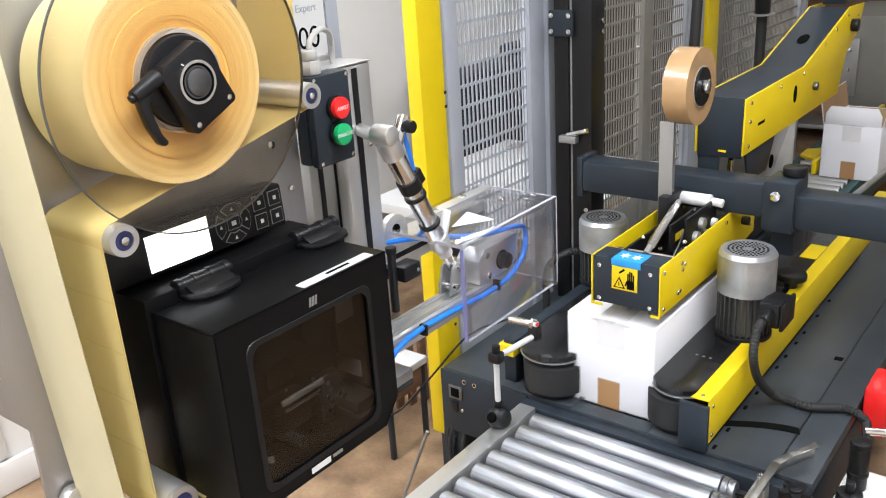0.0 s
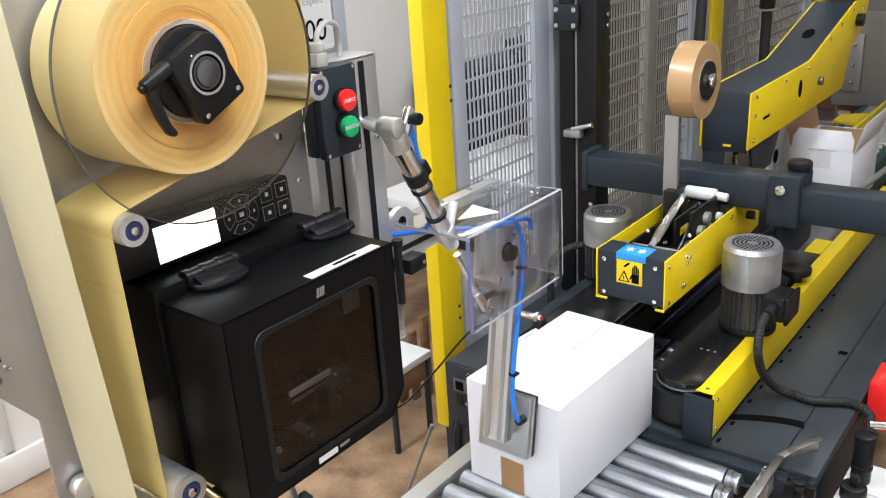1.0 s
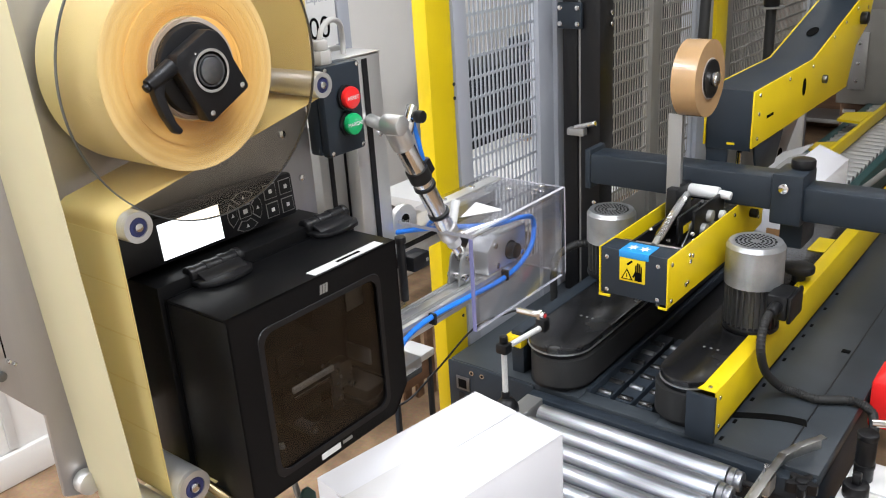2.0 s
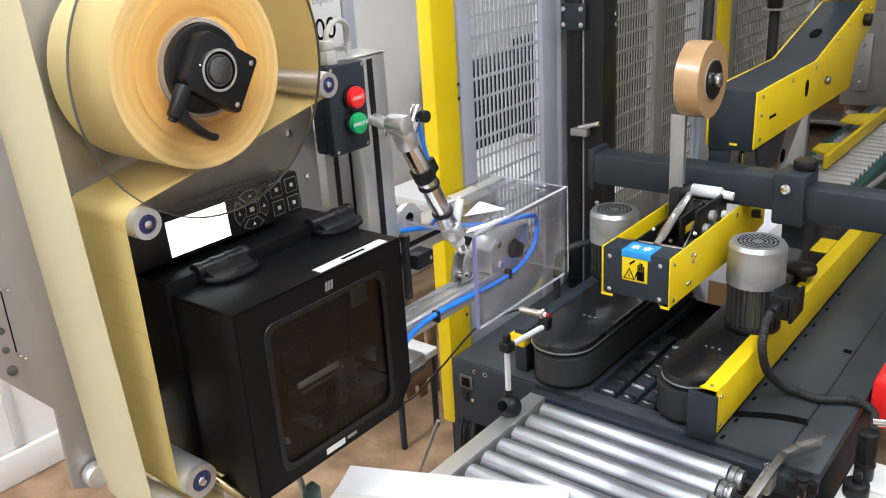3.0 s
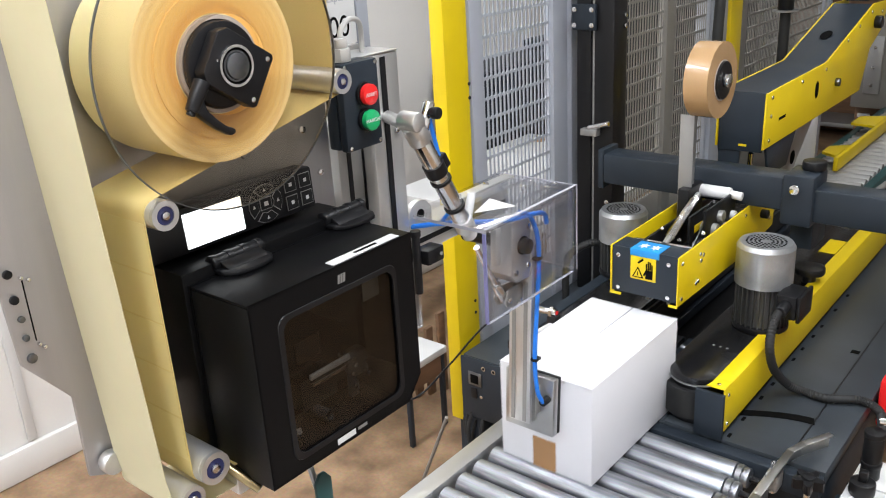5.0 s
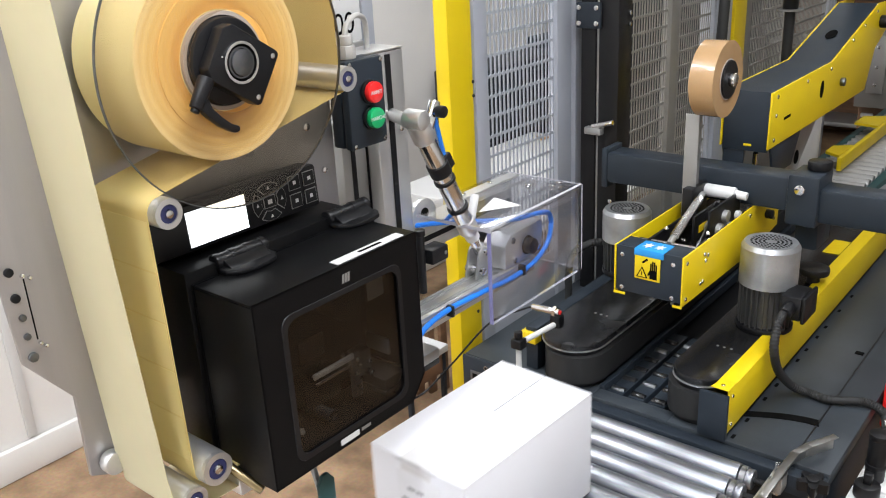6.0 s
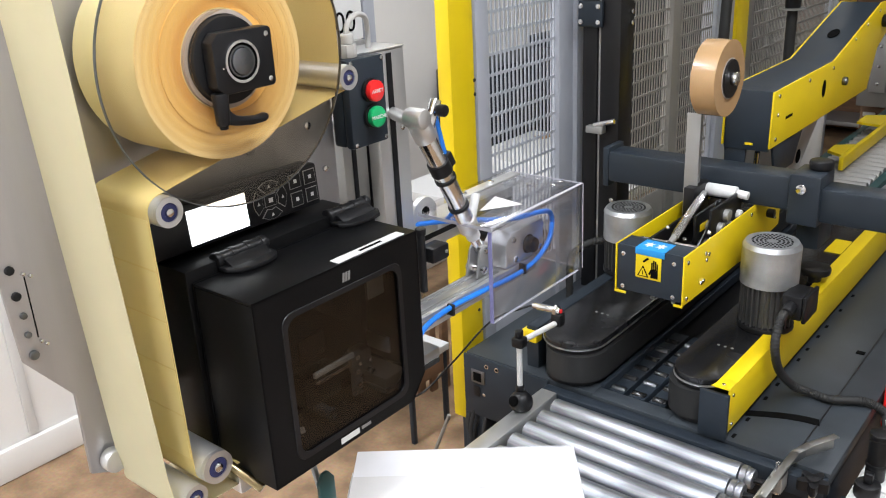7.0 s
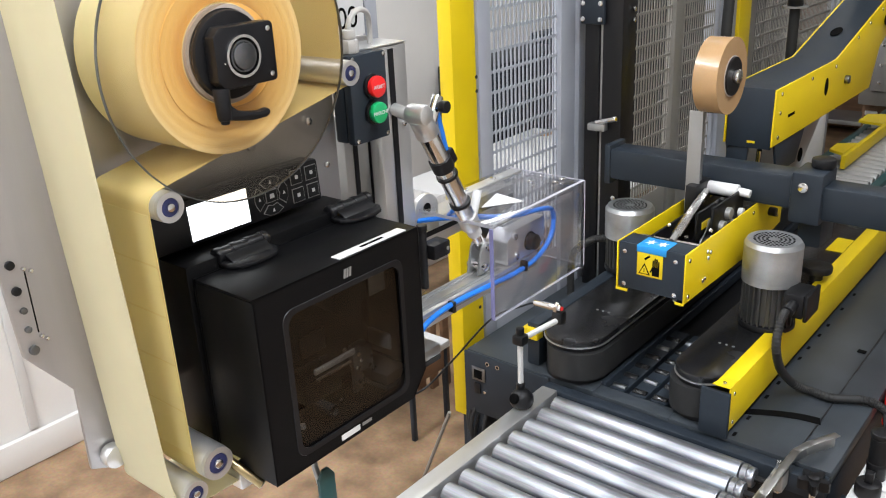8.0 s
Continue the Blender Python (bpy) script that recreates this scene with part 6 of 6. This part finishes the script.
    for k2 in range(7):
        x, y = -0.385 + 0.011 * k2 + rnd.uniform(-0.006, 0.006), 0.05 + rnd.uniform(-0.015, 0.02)
        low = 0.40 + rnd.uniform(-0.045, 0.05)
        side = rnd.uniform(-0.03, 0.035)
        part("cable", hose([(x, y, 0.57), (x - 0.012 + side * 0.4, y - 0.02, 0.50), (x + side, y - 0.015, low + 0.02), (x + side + 0.022, y, low - 0.008), (x + side + 0.05, y + 0.02, low + 0.03), (x + 0.05, y + 0.05, 0.55)],
                           rnd.choice((0.004, 0.005, 0.0065)), seg=8), M_RUBBER, c)
    l = thing("support_strut", (-0.6, 0.04, 0.0), "thin steel strut under the yellow post", "strut")
    part("strut", rod((-0.441, 0.04, 0.505), (-0.655, 0.04, 0.0), 0.0045, seg=10), M_GREYST, l)
    # pneumatic parts at the outer edge of the bed
    v = thing("valve_unit", (0.50, 0.05, 0.5), "white pneumatic valve unit with black regulators", "valve unit")
    part("body", box((0.452, -0.06, 0.56), (0.54, 0.055, 0.665), 0.005), M_WHITE, v)
    part("body", box((0.452, 0.058, 0.56), (0.54, 0.15, 0.665), 0.005), M_WHITE, v)
    part("gap_plate", box((0.45, 0.0555, 0.565), (0.535, 0.0575, 0.66), 0), M_BLACK, v)
    rg = part("regulator", rod((0.478, 0.088, 0.665), (0.478, 0.088, 0.748), 0.0165, seg=24, bev=0.002), M_BLACK, v)
    part("cap", rod((0.478, 0.088, 0.748), (0.478, 0.088, 0.760), 0.018, seg=24, bev=0.003), M_BLACK, rg)
    part("collar", rod((0.478, 0.088, 0.690), (0.478, 0.088, 0.700), 0.018, seg=24, bev=0.002), M_BLACK, rg)
    fl = part("flat_knob", rod((0.480, 0.030, 0.665), (0.480, 0.030, 0.692), 0.0215, seg=28, bev=0.004), M_BLACK, v)
    part("stem", box((0.473, 0.023, 0.692), (0.487, 0.037, 0.712), 0.002), M_BLACK, fl)
    part("pipe", rod((0.478, 0.10, 0.773), (0.54, 0.135, 0.768), 0.007, seg=14), M_CHROME, rg)
    for y in (-0.045, 0.035, 0.075, 0.135):
        part("screw", bolt((0.530, y, 0.665), (0, 0, 1), 0.004, 0.002), M_CHROME, v)
    part("bracket", box((0.426, -0.05, 0.56), (0.4515, 0.10, 0.60), 0.002), M_DARK, v)
    v.location.y += 0.025
    part("elbow", hose([(0.449, 0.270, 0.692), (0.46, 0.24, 0.677), (0.47, 0.18, 0.66), (0.475, 0.13, 0.62)], 0.009, seg=12), M_RUBBER, v)
    e = thing("stop_switch", (0.46, 0.36, 0.62), "red emergency stop switch on the bed's side", "switch")
    part("housing", box((0.430, 0.345, 0.63), (0.475, 0.45, 0.735), 0.008), M_RED, e)
    part("button", rod((0.475, 0.395, 0.69), (0.49, 0.395, 0.69), 0.016, seg=20, bev=0.003), M_RED, e)
    part("screw", bolt((0.475, 0.36, 0.715), (1, 0, 0), 0.004, 0.002), M_CHROME, e)


backroom()


LABEL_X = 0.0275


# ---- movement ----
def motions():
    # label arm: down on the carton's end, then back
    A = [(0.0, 0), (0.15, 0), (0.2, 5), (0.3, 46), (0.4, 83), (0.5, 87), (0.8, 86), (0.9, 84), (1.0, 80), (1.1, 75), (1.2, 60), (1.3, 22), (1.4, 0), (1.6, 0),
         (3.0, 0), (4.4, 0), (4.5, 6), (4.6, 58), (4.7, 84), (4.8, 87), (5.07, 86), (5.17, 84), (5.27, 80), (5.37, 75), (5.47, 60), (5.57, 22), (5.67, 0), (5.8, 0), (8.0, 0)]
    walk(ARM, [(t, at(*PIV) @ Matrix.Rotation(radians(a), 4, "X")) for t, a in A])
    # the cylinder follows the arm's pin, its rod slides
    pin0 = PIN
    L0 = (pin0 - CLEV).length
    rc, rr = [], []
    for t, a in A:
        p = PIV + Matrix.Rotation(radians(a), 3, "X") @ (pin0 - PIV)
        d = p - CLEV
        turn = math.atan2(d.z, d.y) - math.atan2(CDIR.z, CDIR.y)
        rc.append((t, at(*CLEV) @ Matrix.Rotation(turn, 4, "X")))
        rr.append((t, at(*(CDIR * (math.hypot(d.y, d.z) - L0)))))
    walk(CYL, rc)
    walk(ROD, rr)

    # the roll and its clamp turn as labels are fed
    for ob in (CLAMP, ROLL):
        walk(ob, [(t, at(*ORIGIN[ob]) @ Matrix.Rotation(radians(a), 4, "X")) for t, a in ((0.0, -64), (1.9, -64), (2.1, -60), (2.55, -36), (2.75, -33), (6.3, -33), (6.45, -29), (6.75, -8), (6.95, 0), (8.0, 0))])
    # cartons: place of the leading left corner (x, y) and turn about z
    def rows(keys):
        out = []
        for t, x, y, a in keys:
            m = Matrix.Rotation(radians(a), 4, "Z")
            c = Vector((x, y, 0.7003)) - m @ Vector((-BW / 2, -BL / 2, 0))
            out.append((t, at(*c) @ m))
        return out

    X = -0.075
    late = [(2.6, -0.100, -0.598, -41), (2.8, -0.088, -0.590, -52), (3.0, -0.073, -0.594, -66), (3.2, -0.067, -0.613, -80), (3.4, -0.07, -0.67, -90), (3.6, -0.07, -0.76, -90), (3.8, -0.07, -0.85, -90)]
    one = [(0.0, X, 0.073, 0), (0.2, X, -0.010, 0), (0.4, X, -0.083, 0), (0.5, X, -0.124, 0), (0.6, X, -0.170, 0), (0.7, X, -0.217, -0.3), (0.8, -0.077, -0.255, -0.8), (0.9, -0.080, -0.270, -1.7),
           (1.0, -0.083, -0.278, -2.4), (1.1, -0.084, -0.296, -2.5), (1.2, -0.086, -0.322, -2.6), (1.3, -0.088, -0.355, -2.7), (1.4, -0.0896, -0.394, -2.8), (1.5, -0.0893, -0.440, -2.8), (1.6, -0.089, -0.490, -2.7),
           (1.7, -0.0886, -0.541, -2.6), (1.83, -0.091, -0.602, -4.3), (1.93, -0.093, -0.630, -6.8), (2.13, -0.098, -0.623, -15.8), (2.3, -0.103, -0.615, -24)]
    one += late + [(4.4, -0.07, -1.08, -90), (8.0, -0.07, -1.09, -90)]
    two = [(0.0, X, 1.86, 0), (1.0, X, 1.436, 0), (2.0, X, 1.016, 0), (3.0, X, 0.59, 0), (3.5, X, 0.386, 0), (3.8, X, 0.245, 0), (4.0, X, 0.163, 0), (4.2, X, 0.073, 0), (4.4, X, -0.005, 0), (4.5, X, -0.035, 0),
           (4.6, X, -0.068, 0), (4.7, X, -0.108, 0), (4.8, X, -0.147, 0), (4.9, X, -0.193, -0.1), (5.0, X, -0.232, -0.4), (5.1, -0.078, -0.261, -1.0), (5.2, -0.081, -0.273, -1.9), (5.3, -0.083, -0.281, -2.4),
           (5.4, -0.085, -0.303, -2.5), (5.5, -0.087, -0.331, -2.6), (5.6, -0.088, -0.366, -2.7), (5.7, -0.0885, -0.408, -2.8), (5.8, -0.0885, -0.4547, -2.8), (5.9, -0.089, -0.506, -2.7), (6.0, -0.0914, -0.557, -2.8),
           (6.1, -0.092, -0.602, -4.3), (6.2, -0.0931, -0.6305, -6.8), (6.3, -0.095, -0.631, -11), (6.4, -0.0977, -0.623, -15.8), (6.5, -0.103, -0.615, -21)]
    two += [(round(t + 4.2, 2), x, y, a) for t, x, y, a in late]
    walk(BOX1, rows(one))
    walk(BOX2, rows(two))

    # each label rides under the pad, is pressed on a carton's end and leaves with it
    def arm_angle(t):
        for (t0, a0), (t1, a1) in zip(A, A[1:]):
            if t0 <= t <= t1:
                return a0 + (a1 - a0) * (t - t0) / (t1 - t0)

    flat = at(LABEL_X, -0.6290, 1.0893) @ Matrix.Rotation(radians(-90), 4, "X")
    stuck = at(0.004, -BL / 2 - 0.0014, 0.136)

    def on_pad(t):
        return at(*PIV) @ Matrix.Rotation(radians(arm_angle(t)), 4, "X") @ at(*(-PIV)) @ flat

    for lab, keys, press, begin in ((LABELS[0], one, 0.95, 0.0), (LABELS[1], two, 5.22, 2.6)):
        out = []
        if begin:
            waiting = at(0, -0.125, -0.006) @ flat
            out += [(0.0, waiting), (2.1, waiting), (2.55, at(0, 0, -0.0005) @ flat)]
        out += [(t, on_pad(t)) for t, a in A if begin <= t < press]
        out += [(t, m @ stuck) for t, m in rows(keys) if t > press]
        walk(lab, out)
    # flaps of the arriving carton fold shut under the arm
    w = BW / 2
    for nm, s in (("left", -1), ("right", 1)):
        base = at(s * w, 0, BH + 0.0003)
        walk(F2[nm], [(t, base @ Matrix.Rotation(radians(s * a), 4, "Y")) for t, a in ((0.0, 100), (1.2, 105), (1.7, 70), (2.1, 10), (2.3, 0), (8.0, 0))])
    fb = at(0, -BL / 2 + 0.0002, BH - 0.0030)
    walk(FRONT[0], [(t, fb @ Matrix.Rotation(radians(-a), 4, "X")) for t, a in ((0.0, 0), (0.9, 0), (1.15, 60), (1.35, 90), (8.0, 90))])


motions()
